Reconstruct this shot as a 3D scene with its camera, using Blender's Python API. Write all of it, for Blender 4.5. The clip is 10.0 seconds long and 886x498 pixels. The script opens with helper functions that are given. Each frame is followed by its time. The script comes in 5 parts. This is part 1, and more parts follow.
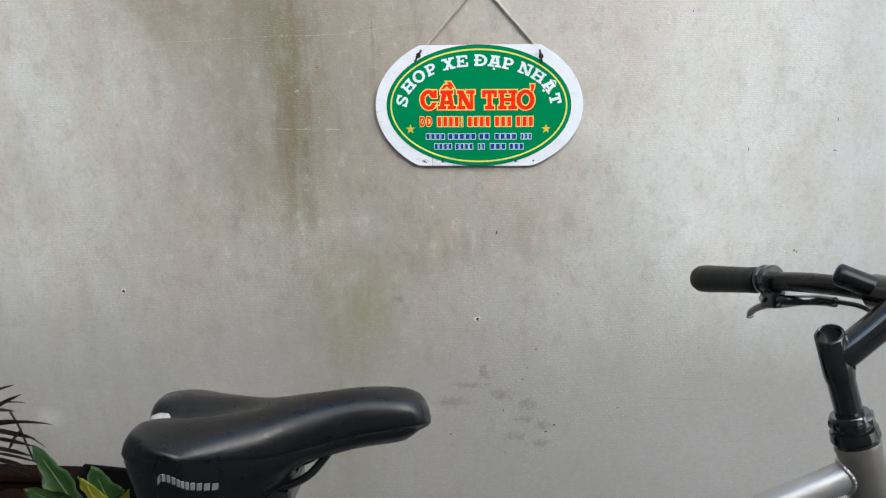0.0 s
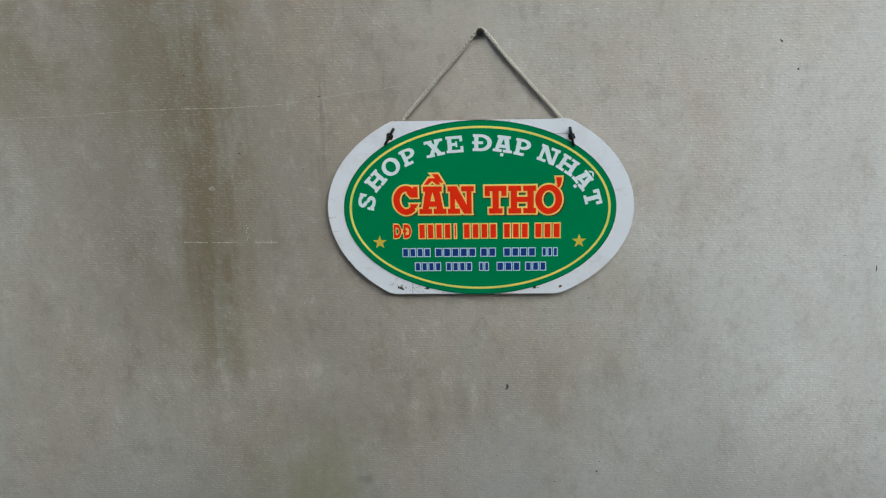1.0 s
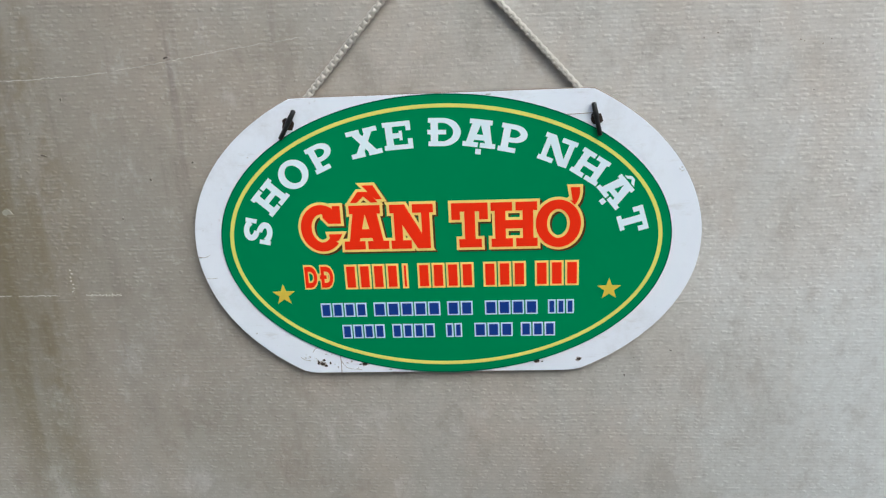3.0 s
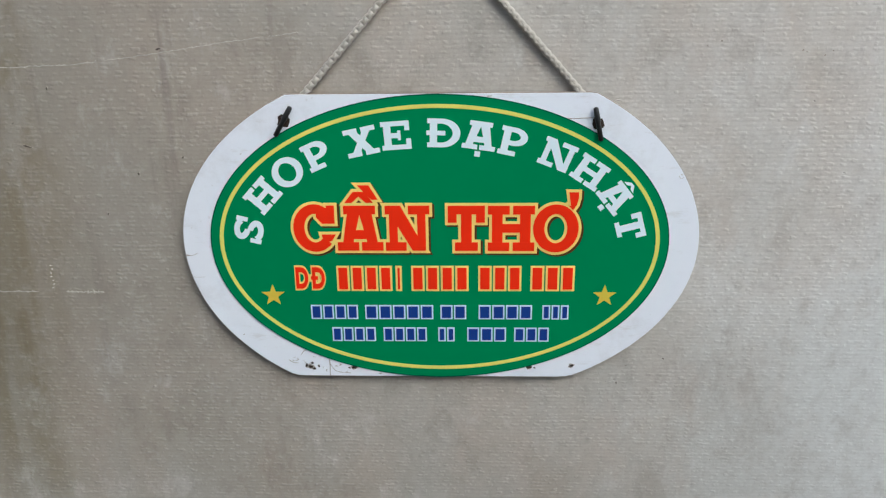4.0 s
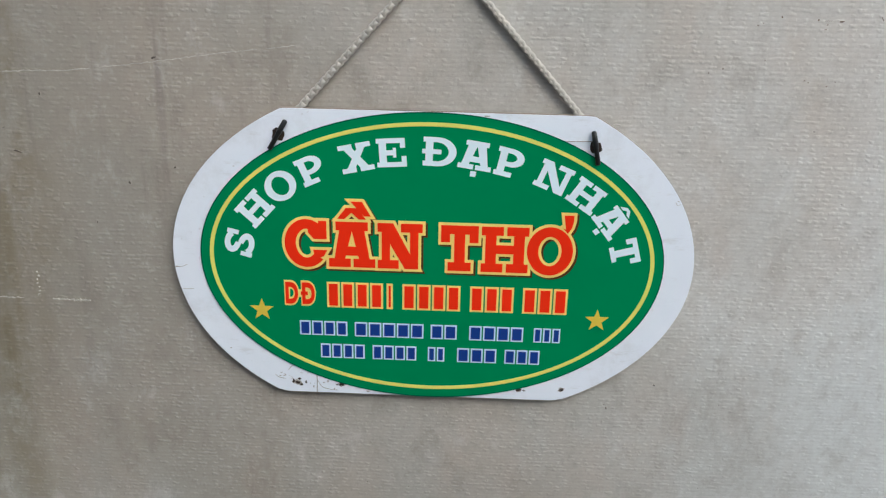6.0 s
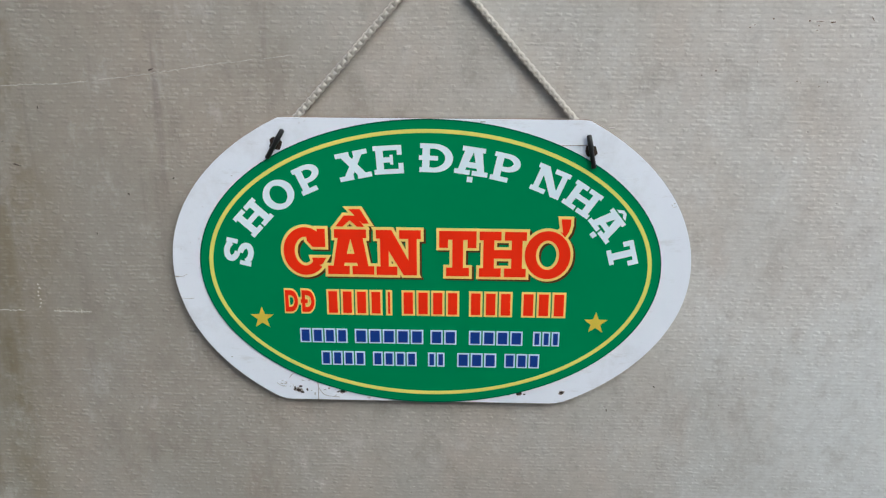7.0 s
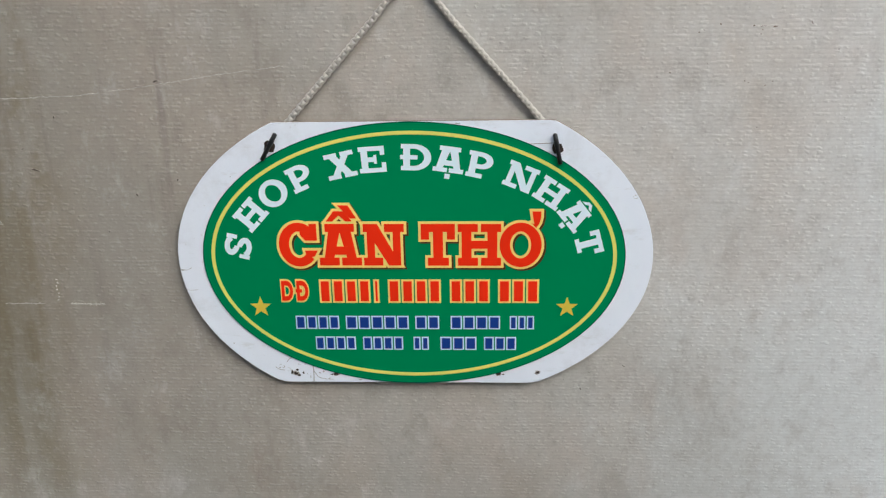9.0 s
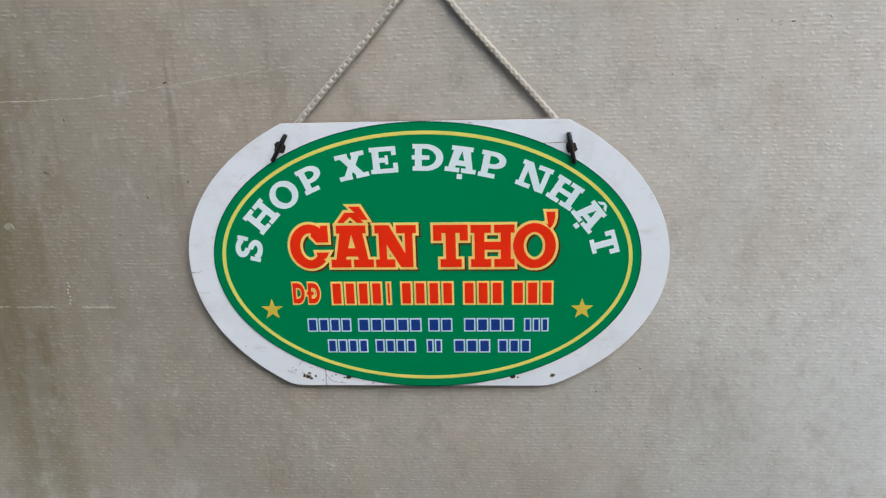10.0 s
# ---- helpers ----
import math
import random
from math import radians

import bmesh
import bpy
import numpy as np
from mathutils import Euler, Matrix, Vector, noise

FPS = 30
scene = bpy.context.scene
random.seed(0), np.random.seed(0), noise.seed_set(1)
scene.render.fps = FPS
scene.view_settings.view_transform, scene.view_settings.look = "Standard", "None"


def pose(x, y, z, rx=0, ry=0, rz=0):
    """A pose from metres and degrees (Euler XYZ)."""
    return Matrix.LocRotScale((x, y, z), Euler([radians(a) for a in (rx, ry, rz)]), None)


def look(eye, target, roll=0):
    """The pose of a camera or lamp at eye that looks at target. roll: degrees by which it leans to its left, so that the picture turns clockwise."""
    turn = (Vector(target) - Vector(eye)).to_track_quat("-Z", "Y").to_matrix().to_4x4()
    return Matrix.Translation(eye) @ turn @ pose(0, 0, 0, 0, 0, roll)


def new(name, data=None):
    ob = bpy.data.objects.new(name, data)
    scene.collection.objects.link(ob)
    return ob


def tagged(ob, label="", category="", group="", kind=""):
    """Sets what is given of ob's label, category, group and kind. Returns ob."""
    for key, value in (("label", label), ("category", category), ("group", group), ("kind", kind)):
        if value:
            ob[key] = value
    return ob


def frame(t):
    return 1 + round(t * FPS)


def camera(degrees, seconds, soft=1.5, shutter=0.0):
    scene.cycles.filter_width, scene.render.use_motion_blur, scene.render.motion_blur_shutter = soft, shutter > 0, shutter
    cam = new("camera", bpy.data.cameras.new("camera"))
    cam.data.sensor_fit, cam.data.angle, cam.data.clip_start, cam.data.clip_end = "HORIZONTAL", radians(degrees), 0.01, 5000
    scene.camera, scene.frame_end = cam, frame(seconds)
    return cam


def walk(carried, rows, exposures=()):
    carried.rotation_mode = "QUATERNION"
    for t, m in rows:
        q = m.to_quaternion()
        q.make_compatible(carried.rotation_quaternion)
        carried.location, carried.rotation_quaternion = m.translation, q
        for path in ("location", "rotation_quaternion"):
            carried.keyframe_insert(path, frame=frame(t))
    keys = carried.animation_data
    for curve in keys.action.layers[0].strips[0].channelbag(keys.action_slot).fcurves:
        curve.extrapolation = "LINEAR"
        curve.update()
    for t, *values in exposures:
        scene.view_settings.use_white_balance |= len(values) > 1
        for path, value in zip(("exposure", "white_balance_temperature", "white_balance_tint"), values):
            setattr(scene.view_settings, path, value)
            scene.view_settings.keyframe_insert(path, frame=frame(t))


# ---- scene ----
cam = camera(53.0, 10.0, soft=1.25)
PATH = [
    (0, (0.0690, -0.1640, 1.2170), (-0.1140, 1.7499, 0.6660), -1.00),
    (0.1, (0.0810, -0.1170, 1.2290), (-0.1100, 1.7992, 0.6889), -0.80),
    (0.2, (0.0900, -0.0740, 1.2360), (-0.1000, 1.8449, 0.7050), -0.70),
    (0.3, (0.0870, -0.0320, 1.2370), (-0.0940, 1.8897, 0.7131), -0.70),
    (0.4, (0.0780, 0.0040, 1.2460), (-0.0930, 1.9238, 0.7121), -0.70),
    (0.5, (0.0730, 0.0440, 1.2400), (-0.0920, 1.9651, 0.7090), -0.60),
    (0.6, (0.0650, 0.0840, 1.2370), (-0.1030, 2.0043, 0.7039), -0.80),
    (0.7, (0.0499, 0.1292, 1.2372), (-0.1028, 2.0483, 0.6955), -0.64),
    (0.8, (0.0385, 0.1790, 1.2349), (-0.1065, 2.1013, 0.7021), -0.67),
    (0.9, (0.0318, 0.2263, 1.2372), (-0.1111, 2.1539, 0.7235), -0.83),
    (1, (0.0266, 0.2703, 1.2442), (-0.1145, 2.2000, 0.7379), -1.47),
    (1.2, (0.0080, 0.3432, 1.2572), (-0.0925, 2.2631, 0.7057), -2.73),
    (1.3, (0.0020, 0.3714, 1.2531), (-0.0850, 2.2883, 0.6890), -2.81),
    (1.5, (-0.0052, 0.4169, 1.2331), (-0.0595, 2.3382, 0.6800), -2.76),
    (1.7, (0.0046, 0.4642, 1.2258), (-0.0380, 2.3817, 0.6588), -2.67),
    (1.8, (0.0138, 0.4892, 1.2253), (-0.0226, 2.4058, 0.6549), -2.45),
    (2, (0.0362, 0.5426, 1.2262), (0.0044, 2.4535, 0.6369), -1.87),
    (2.2, (0.0575, 0.5834, 1.2257), (-0.0217, 2.4844, 0.6092), -1.60),
    (2.3, (0.0622, 0.5958, 1.2257), (-0.0506, 2.4911, 0.5970), -1.85),
    (2.5, (0.0633, 0.6090, 1.2237), (-0.0866, 2.4974, 0.5822), -2.02),
    (2.7, (0.0634, 0.6161, 1.2255), (-0.1027, 2.4985, 0.5707), -2.35),
    (2.8, (0.0600, 0.6188, 1.2290), (-0.1134, 2.5000, 0.5723), -2.84),
    (3, (0.0420, 0.6279, 1.2367), (-0.1158, 2.4992, 0.5489), -2.94),
    (3.2, (0.0363, 0.6316, 1.2281), (-0.0885, 2.5165, 0.5711), -2.64),
    (4.3, (0.0202, 0.6356, 1.2371), (-0.0574, 2.5110, 0.5465), -0.41),
    (4.5, (0.0248, 0.6362, 1.2381), (-0.0671, 2.5129, 0.5528), -0.32),
    (4.7, (0.0221, 0.6327, 1.2394), (-0.0696, 2.5115, 0.5599), 0.08),
    (4.8, (0.0200, 0.6320, 1.2395), (-0.0710, 2.5109, 0.5601), 0.15),
    (5, (0.0155, 0.6338, 1.2384), (-0.0635, 2.5143, 0.5620), 0.60),
    (5.2, (0.0161, 0.6351, 1.2415), (-0.0644, 2.5145, 0.5622), 0.75),
    (5.3, (0.0154, 0.6348, 1.2430), (-0.0615, 2.5152, 0.5661), 0.85),
    (5.5, (0.0165, 0.6351, 1.2433), (-0.0555, 2.5190, 0.5755), 1.04),
    (5.7, (0.0180, 0.6353, 1.2448), (-0.0515, 2.5173, 0.5714), 0.96),
    (5.8, (0.0190, 0.6370, 1.2446), (-0.0441, 2.5175, 0.5665), 1.21),
    (6, (0.0231, 0.6425, 1.2397), (-0.0379, 2.5256, 0.5687), 1.19),
    (6.2, (0.0233, 0.6390, 1.2411), (-0.0386, 2.5257, 0.5802), 1.18),
    (7.3, (0.0247, 0.6399, 1.2387), (-0.0343, 2.5289, 0.5841), -0.03),
    (7.5, (0.0272, 0.6374, 1.2339), (-0.0307, 2.5330, 0.5987), 0.00),
    (7.7, (0.0334, 0.6358, 1.2384), (-0.0502, 2.5268, 0.5926), -0.19),
    (7.8, (0.0329, 0.6341, 1.2400), (-0.0586, 2.5237, 0.5912), -0.36),
    (8, (0.0229, 0.6248, 1.2412), (-0.0649, 2.5131, 0.5882), -0.51),
    (8.2, (0.0191, 0.6149, 1.2388), (-0.0716, 2.5077, 0.5993), -0.53),
    (8.3, (0.0207, 0.6079, 1.2389), (-0.0650, 2.5038, 0.6079), -0.42),
    (8.5, (0.0277, 0.5982, 1.2444), (-0.0537, 2.4914, 0.6047), -0.46),
    (8.7, (0.0320, 0.5950, 1.2477), (-0.0424, 2.4849, 0.5977), -0.43),
    (8.8, (0.0364, 0.5940, 1.2476), (-0.0386, 2.4844, 0.5989), -0.52),
    (9, (0.0467, 0.5949, 1.2468), (-0.0494, 2.4854, 0.6013), -1.05),
    (9.2, (0.0484, 0.5990, 1.2459), (-0.0503, 2.4884, 0.5974), -1.21),
    (9.3, (0.0483, 0.6001, 1.2451), (-0.0486, 2.4903, 0.5987), -1.17),
    (9.5, (0.0478, 0.6056, 1.2412), (-0.0494, 2.4979, 0.6012), -1.30),
    (9.7, (0.0497, 0.6037, 1.2457), (-0.0548, 2.4916, 0.5939), -1.37),
    (9.8, (0.0507, 0.6024, 1.2470), (-0.0656, 2.4890, 0.5935), -1.55),
    (10, (0.0485, 0.6014, 1.2434), (-0.0841, 2.4922, 0.6053), -1.70),
]
walk(cam, [(t, look(eye, target, roll)) for t, eye, target, roll in PATH],
     exposures=[(0.0, 0.99, 5990, 4), (0.2, 0.78, 6000, 4), (0.5, 0.45, 6010, 2), (0.8, 0.47, 5980, 2), (1.0, 0.31, 5960, 0), (1.2, 0.11, 5890, -2), (1.3, 0.13, 5880, -2),
                (1.5, 0.44, 5900, 0), (1.7, 0.59, 5890, 2), (2.0, 0.60, 5870, 2), (2.3, 0.68, 5750, 0), (2.5, 0.68, 5760, 0), (2.8, 0.69, 5890, 2), (3.0, 0.69, 5870, 3), (3.2, 0.60, 5900, 4),
                (4.5, 0.57, 5890, 4), (6.0, 0.55, 5890, 4), (7.5, 0.56, 5880, 4), (8.0, 0.57, 5980, 5), (8.5, 0.60, 6030, 5), (10.0, 0.53, 6040, 5)])

# ---- light: an overcast sky over an open yard ----
world = bpy.data.worlds.new("sky")
scene.world = world
world.use_nodes = True
wt = world.node_tree
sky = wt.nodes.new("ShaderNodeTexSky")
sky.sky_type, sky.sun_disc = "NISHITA", False
sky.sun_elevation, sky.sun_rotation = radians(43), radians(145)
sky.air_density, sky.dust_density = 1.0, 4.0
wt.links.new(sky.outputs[0], wt.nodes["Background"].inputs[0])
wt.nodes["Background"].inputs[1].default_value = 0.146
sun_data = bpy.data.lights.new("sun", "SUN")
sun_data.energy, sun_data.angle, sun_data.color = 0.76, radians(75), (0.925, 1.0, 1.03)
sun = new("sun", sun_data)
sun.matrix_world = look((1.3, -2.7, 4.6), (0, 1.1, 0.9))


# ---- materials ----
class Nodes:
    """A short way to write a node material."""

    def __init__(self, name):
        self.mat = bpy.data.materials.new(name)
        self.mat.use_nodes = True
        self.tree = self.mat.node_tree
        self.bsdf = self.tree.nodes["Principled BSDF"]
        self.coord = self.tree.nodes.new("ShaderNodeTexCoord").outputs["Object"]

    def link(self, value, socket):
        if isinstance(value, bpy.types.NodeSocket):
            self.tree.links.new(value, socket)
        else:
            socket.default_value = value

    def math(self, op, a, b=0.0, clamp=False):
        n = self.tree.nodes.new("ShaderNodeMath")
        n.operation, n.use_clamp = op, clamp
        self.link(a, n.inputs[0])
        self.link(b, n.inputs[1])
        return n.outputs[0]

    def add(self, a, b):
        return self.math("ADD", a, b)

    def mul(self, a, b):
        return self.math("MULTIPLY", a, b)

    def scaled(self, sx, sy, sz, vector=None):
        n = self.tree.nodes.new("ShaderNodeMapping")
        n.inputs["Scale"].default_value = (sx, sy, sz)
        self.link(vector or self.coord, n.inputs["Vector"])
        return n.outputs[0]

    def noise(self, scale, detail=4.0, rough=0.55, vector=None):
        n = self.tree.nodes.new("ShaderNodeTexNoise")
        n.inputs["Scale"].default_value = scale
        n.inputs["Detail"].default_value = detail
        n.inputs["Roughness"].default_value = rough
        self.link(vector or self.coord, n.inputs["Vector"])
        return n.outputs[0]

    def ramp(self, value, lo, hi, a=0.0, b=1.0):
        n = self.tree.nodes.new("ShaderNodeMapRange")
        n.interpolation_type = "SMOOTHSTEP"
        self.link(value, n.inputs[0])
        for k, v in zip((1, 2, 3, 4), (lo, hi, a, b)):
            n.inputs[k].default_value = v
        return n.outputs[0]

    def mix(self, factor, a, b):
        n = self.tree.nodes.new("ShaderNodeMix")
        n.data_type = "RGBA"
        self.link(factor, n.inputs["Factor"])
        for value, k in ((a, 6), (b, 7)):
            self.link((*value, 1.0) if isinstance(value, tuple) else value, n.inputs[k])
        return n.outputs[2]

    def joined(self, a, b, c):
        n = self.tree.nodes.new("ShaderNodeCombineXYZ")
        for value, k in ((a, 0), (b, 1), (c, 2)):
            self.link(value, n.inputs[k])
        return n.outputs[0]

    def xyz(self, vector=None):
        n = self.tree.nodes.new("ShaderNodeSeparateXYZ")
        self.link(vector or self.coord, n.inputs[0])
        return n.outputs

    def bump(self, height, strength, distance):
        n = self.tree.nodes.new("ShaderNodeBump")
        n.inputs["Strength"].default_value, n.inputs["Distance"].default_value = strength, distance
        self.link(height, n.inputs["Height"])
        self.link(n.outputs[0], self.bsdf.inputs["Normal"])

    def set(self, colour, rough, metal=0.0, coat=0.0, spec=0.5):
        self.link((*colour, 1.0) if isinstance(colour, tuple) else colour, self.bsdf.inputs["Base Color"])
        self.link(rough, self.bsdf.inputs["Roughness"])
        self.bsdf.inputs["Metallic"].default_value = metal
        self.bsdf.inputs["Coat Weight"].default_value = coat
        self.bsdf.inputs["Specular IOR Level"].default_value = spec
        return self.mat


def surface(name, colour, rough, metal=0.0, grain=0.12, scale=40.0, bump=0.0, coat=0.0, dust=0.0, spec=0.5):
    """A worn surface: the colour varies at two scales, the gloss too."""
    n = Nodes(name)
    dark = tuple(c * (1 - grain) for c in colour)
    light = tuple(min(1.0, c * (1 + grain)) for c in colour)
    col = n.mix(n.noise(scale, 5), dark, light)
    col = n.mix(n.mul(n.ramp(n.noise(scale * 0.15, 3), 0.45, 0.75), 0.5), col, tuple(c * (1 - grain * 1.5) for c in colour))
    if dust:
        col = n.mix(n.mul(n.ramp(n.noise(scale * 0.5, 6, 0.7), 0.45, 0.8), dust), col, (0.36, 0.33, 0.29))
    r = n.ramp(n.noise(scale * 1.7, 4), 0.2, 0.8, max(0.02, rough - 0.07), min(1.0, rough + 0.1))
    if bump:
        n.bump(n.noise(scale * 6, 4), bump, 0.0004)
    return n.set(col, r, metal, coat, spec)


def board_wall_material():
    """Grey fibre-cement sheet with fine laid ribs, rain stains, algae and small pits."""
    n = Nodes("fibre_cement")
    x, y, z = n.xyz()
    warp = n.noise(5.0, 4)
    streak = n.noise(1.0, 5, 0.6, n.scaled(26, 1, 2.2))
    mottle = n.noise(9.0, 6, 0.65)
    fine = n.noise(160.0, 4, 0.6)
    col = n.mix(n.ramp(mottle, 0.3, 0.72), (0.72, 0.745, 0.74), (0.82, 0.85, 0.85))
    col = n.mix(n.mul(n.ramp(fine, 0.35, 0.7), 0.17), col, (0.36, 0.33, 0.30))

    def band(centre, half, soft, wobble=0.12):
        moved = n.add(n.add(x, -centre), n.mul(n.add(warp, -0.5), wobble))
        return n.ramp(n.math("ABSOLUTE", moved), half - soft, half + soft, 1.0, 0.0)

    # a broad tan shade of old damp across the middle, widest high up
    patch = n.noise(2.6, 5, 0.6)
    blotch = n.noise(11.0, 7, 0.68)
    high_up = n.ramp(n.add(z, n.mul(n.add(patch, -0.5), 0.25)), 0.85, 1.20)
    # damp stain and, in part, the wall's sideways light gradient painted in
    broad = n.mul(band(-0.23, 0.36, 0.29, 0.35), n.ramp(patch, 0.25, 0.65, 0.60, 1.0))
    col = n.mix(n.mul(broad, 0.84), col, (0.355, 0.322, 0.265))
    col = n.mix(n.mul(n.mul(broad, high_up), 0.34), col, (0.29, 0.262, 0.215))
    tan = n.mul(n.mul(band(0.16, 0.27, 0.20, 0.30), high_up), n.ramp(n.noise(4.5, 6, 0.62), 0.36, 0.62, 0.35, 1.0))
    col = n.mix(n.mul(tan, 0.52), col, (0.56, 0.470, 0.395))
    low = n.add(z, n.mul(n.add(patch, -0.5), 0.20))
    damp = n.mul(n.mul(band(-0.02, 0.22, 0.16, 0.30), n.ramp(low, 0.74, 0.86)), n.ramp(low, 0.93, 1.02, 1.0, 0.0))
    col = n.mix(n.mul(damp, 0.42), col, (0.33, 0.295, 0.24))
    grime = n.mul(n.ramp(n.noise(1.0, 6, 0.68, n.scaled(16, 1, 5)), 0.42, 0.70), n.ramp(x, -0.5, 0.3, 1.0, 0.15))
    col = n.mix(n.mul(grime, 0.30), col, (0.31, 0.285, 0.24))
    # plain grey mixed in towards the far left
    col = n.mix(n.mul(n.ramp(x, -0.85, -0.40, 0.42, 0.0), n.ramp(patch, 0.2, 0.6, 1.0, 0.6)), col, (0.47, 0.465, 0.45))
    pale = n.ramp(n.noise(6.0, 6, 0.7), 0.52, 0.72)
    col = n.mix(n.mul(pale, 0.30), col, (0.60, 0.605, 0.59))
    warm = n.ramp(n.noise(1.0, 6, 0.65, n.scaled(10, 1, 5)), 0.43, 0.66)
    col = n.mix(n.mul(warm, 0.30), col, (0.50, 0.405, 0.32))
    rosy = n.ramp(n.noise(1.0, 5, 0.6, n.scaled(34, 1, 15)), 0.52, 0.70)
    col = n.mix(n.mul(rosy, 0.16), col, (0.50, 0.38, 0.31))
    # the brown run of rainwater, straight down, with a firm edge on one side and a blotchy halo on the other
    long_streak = n.noise(1.0, 6, 0.66, n.scaled(70, 1, 5))
    off = n.add(n.add(x, 0.258), n.mul(n.add(n.noise(1.0, 6, 0.6, n.scaled(9, 1, 4)), -0.5), 0.075))
    off = n.add(off, n.mul(n.add(n.noise(38.0, 6, 0.7), -0.5), 0.028))
    upper = n.ramp(n.add(z, n.mul(n.add(patch, -0.5), 0.22)), 0.84, 1.04)
    spread = n.math("MAXIMUM", n.add(n.mul(n.add(z, -1.05), 0.36), 0.050), 0.050)
    run = n.mul(n.ramp(n.math("DIVIDE", off, spread), -1.15, -0.25, 0.0, 1.0), n.ramp(off, 0.000, 0.026, 1.0, 0.0))
    run = n.mul(n.mul(run, upper), n.mul(n.ramp(long_streak, 0.34, 0.58, 0.50, 1.0), n.ramp(blotch, 0.38, 0.56, 0.30, 1.0)))
    col = n.mix(n.mul(run, 0.95), col, (0.150, 0.114, 0.032))
    # mottling a finger wide: brown and pale dabs all over the sheet
    dabs = n.noise(1.0, 8, 0.74, n.scaled(34, 1, 22))
    col = n.mix(n.mul(n.mul(n.ramp(dabs, 0.50, 0.66), n.mul(n.ramp(x, -0.1, 0.35, 1.0, 0.55), n.ramp(x, -0.55, -0.36, 0.55, 1.0))), 0.50), col, (0.285, 0.247, 0.205))
    col = n.mix(n.mul(n.ramp(dabs, 0.34, 0.46, 1.0, 0.0), 0.28), col, (0.74, 0.735, 0.72))
    speckle = n.ramp(n.noise(1.0, 4, 0.65, n.scaled(95, 1, 75)), 0.54, 0.68)
    col = n.mix(n.mul(speckle, 0.20), col, (0.28, 0.245, 0.215))
    rusty = n.mul(n.ramp(n.noise(1.0, 6, 0.7, n.scaled(13, 1, 11)), 0.56, 0.72), n.ramp(x, 0.05, 0.25))
    col = n.mix(n.mul(rusty, 0.26), col, (0.50, 0.40, 0.30))
    halo = n.mul(n.ramp(off, -0.130, -0.030, 0.0, 1.0), n.ramp(off, 0.010, 0.065, 1.0, 0.0))
    halo = n.mul(n.mul(halo, n.ramp(z, 0.90, 1.12, 0.25, 1.0)), n.mul(n.ramp(n.noise(1.0, 8, 0.72, n.scaled(20, 1, 10)), 0.42, 0.58), n.ramp(long_streak, 0.36, 0.60, 0.6, 1.0)))
    col = n.mix(n.mul(halo, 0.84), col, (0.195, 0.150, 0.060))
    high = n.mul(band(-0.44, 0.12, 0.12, 0.25), n.ramp(z, 1.05, 1.24))
    col = n.mix(n.mul(n.mul(high, n.ramp(blotch, 0.38, 0.60, 0.25, 1.0)), 0.80), col, (0.24, 0.200, 0.135))
    thread = n.mul(n.ramp(n.noise(1.0, 4, 0.6, n.scaled(90, 1, 7)), 0.54, 0.72), n.mul(band(-0.20, 0.16, 0.12, 0.2), n.ramp(patch, 0.35, 0.6)))
    col = n.mix(n.mul(n.mul(thread, n.ramp(z, 1.02, 1.14, 0.5, 1.0)), 0.52), col, (0.22, 0.185, 0.160))
    smear = n.mul(n.mul(band(-0.05, 0.13, 0.08, 0.2), n.ramp(low, 0.77, 0.83)), n.ramp(low, 0.86, 0.93, 1.0, 0.0))
    col = n.mix(n.mul(n.mul(smear, n.ramp(n.noise(1.0, 5, 0.6, n.scaled(22, 1, 8)), 0.45, 0.66)), 0.45), col, (0.29, 0.25, 0.19))
    # algae in the lower part of the run
    slope = n.add(x, n.mul(n.add(z, -0.70), -0.06))
    lane = n.ramp(n.math("ABSOLUTE", n.add(n.add(slope, 0.205), n.mul(n.add(warp, -0.5), 0.12))), 0.025, 0.105, 1.0, 0.0)
    algae = n.mul(lane, n.ramp(n.add(z, n.mul(n.add(patch, -0.5), 0.2)), 0.72, 0.88, 1.0, 0.0))
    algae = n.mul(algae, n.mul(n.ramp(blotch, 0.36, 0.56, 0.22, 1.0), n.ramp(streak, 0.30, 0.60, 0.6, 1.0)))
    col = n.mix(n.mul(algae, 0.92), col, (0.235, 0.230, 0.072))
    # light painted into the colour: the sheet is paler right of the sign
    lit_right = n.mul(n.ramp(n.add(x, n.mul(n.add(patch, -0.5), 0.18)), 0.08, 0.36), n.mul(n.ramp(z, 0.74, 0.90), n.ramp(x, 0.32, 0.56, 1.0, 0.2)))
    col = n.mix(n.mul(lit_right, 0.30), col, (0.80, 0.81, 0.81))
    # greyer towards the far right: light fall-off put into the colour
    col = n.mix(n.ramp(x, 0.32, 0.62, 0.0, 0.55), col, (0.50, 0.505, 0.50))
    # shade painted in: greyer low down, where less light arrives
    dim_low = n.ramp(n.add(z, n.mul(n.add(n.noise(1.0, 5, 0.65, n.scaled(6, 1, 3)), -0.5), 0.30)), 0.60, 0.92, 1.0, 0.0)
    col = n.mix(n.mul(n.mul(dim_low, n.ramp(x, -0.2, 0.25, 0.85, 1.0)), 0.84), col, (0.37, 0.365, 0.355))
    # dimmer light left of the sign, put into the colour
    dim_left = n.mul(n.ramp(n.add(x, n.mul(n.add(patch, -0.5), 0.12)), -0.26, -0.02, 1.0, 0.0), n.ramp(z, 0.86, 1.02))
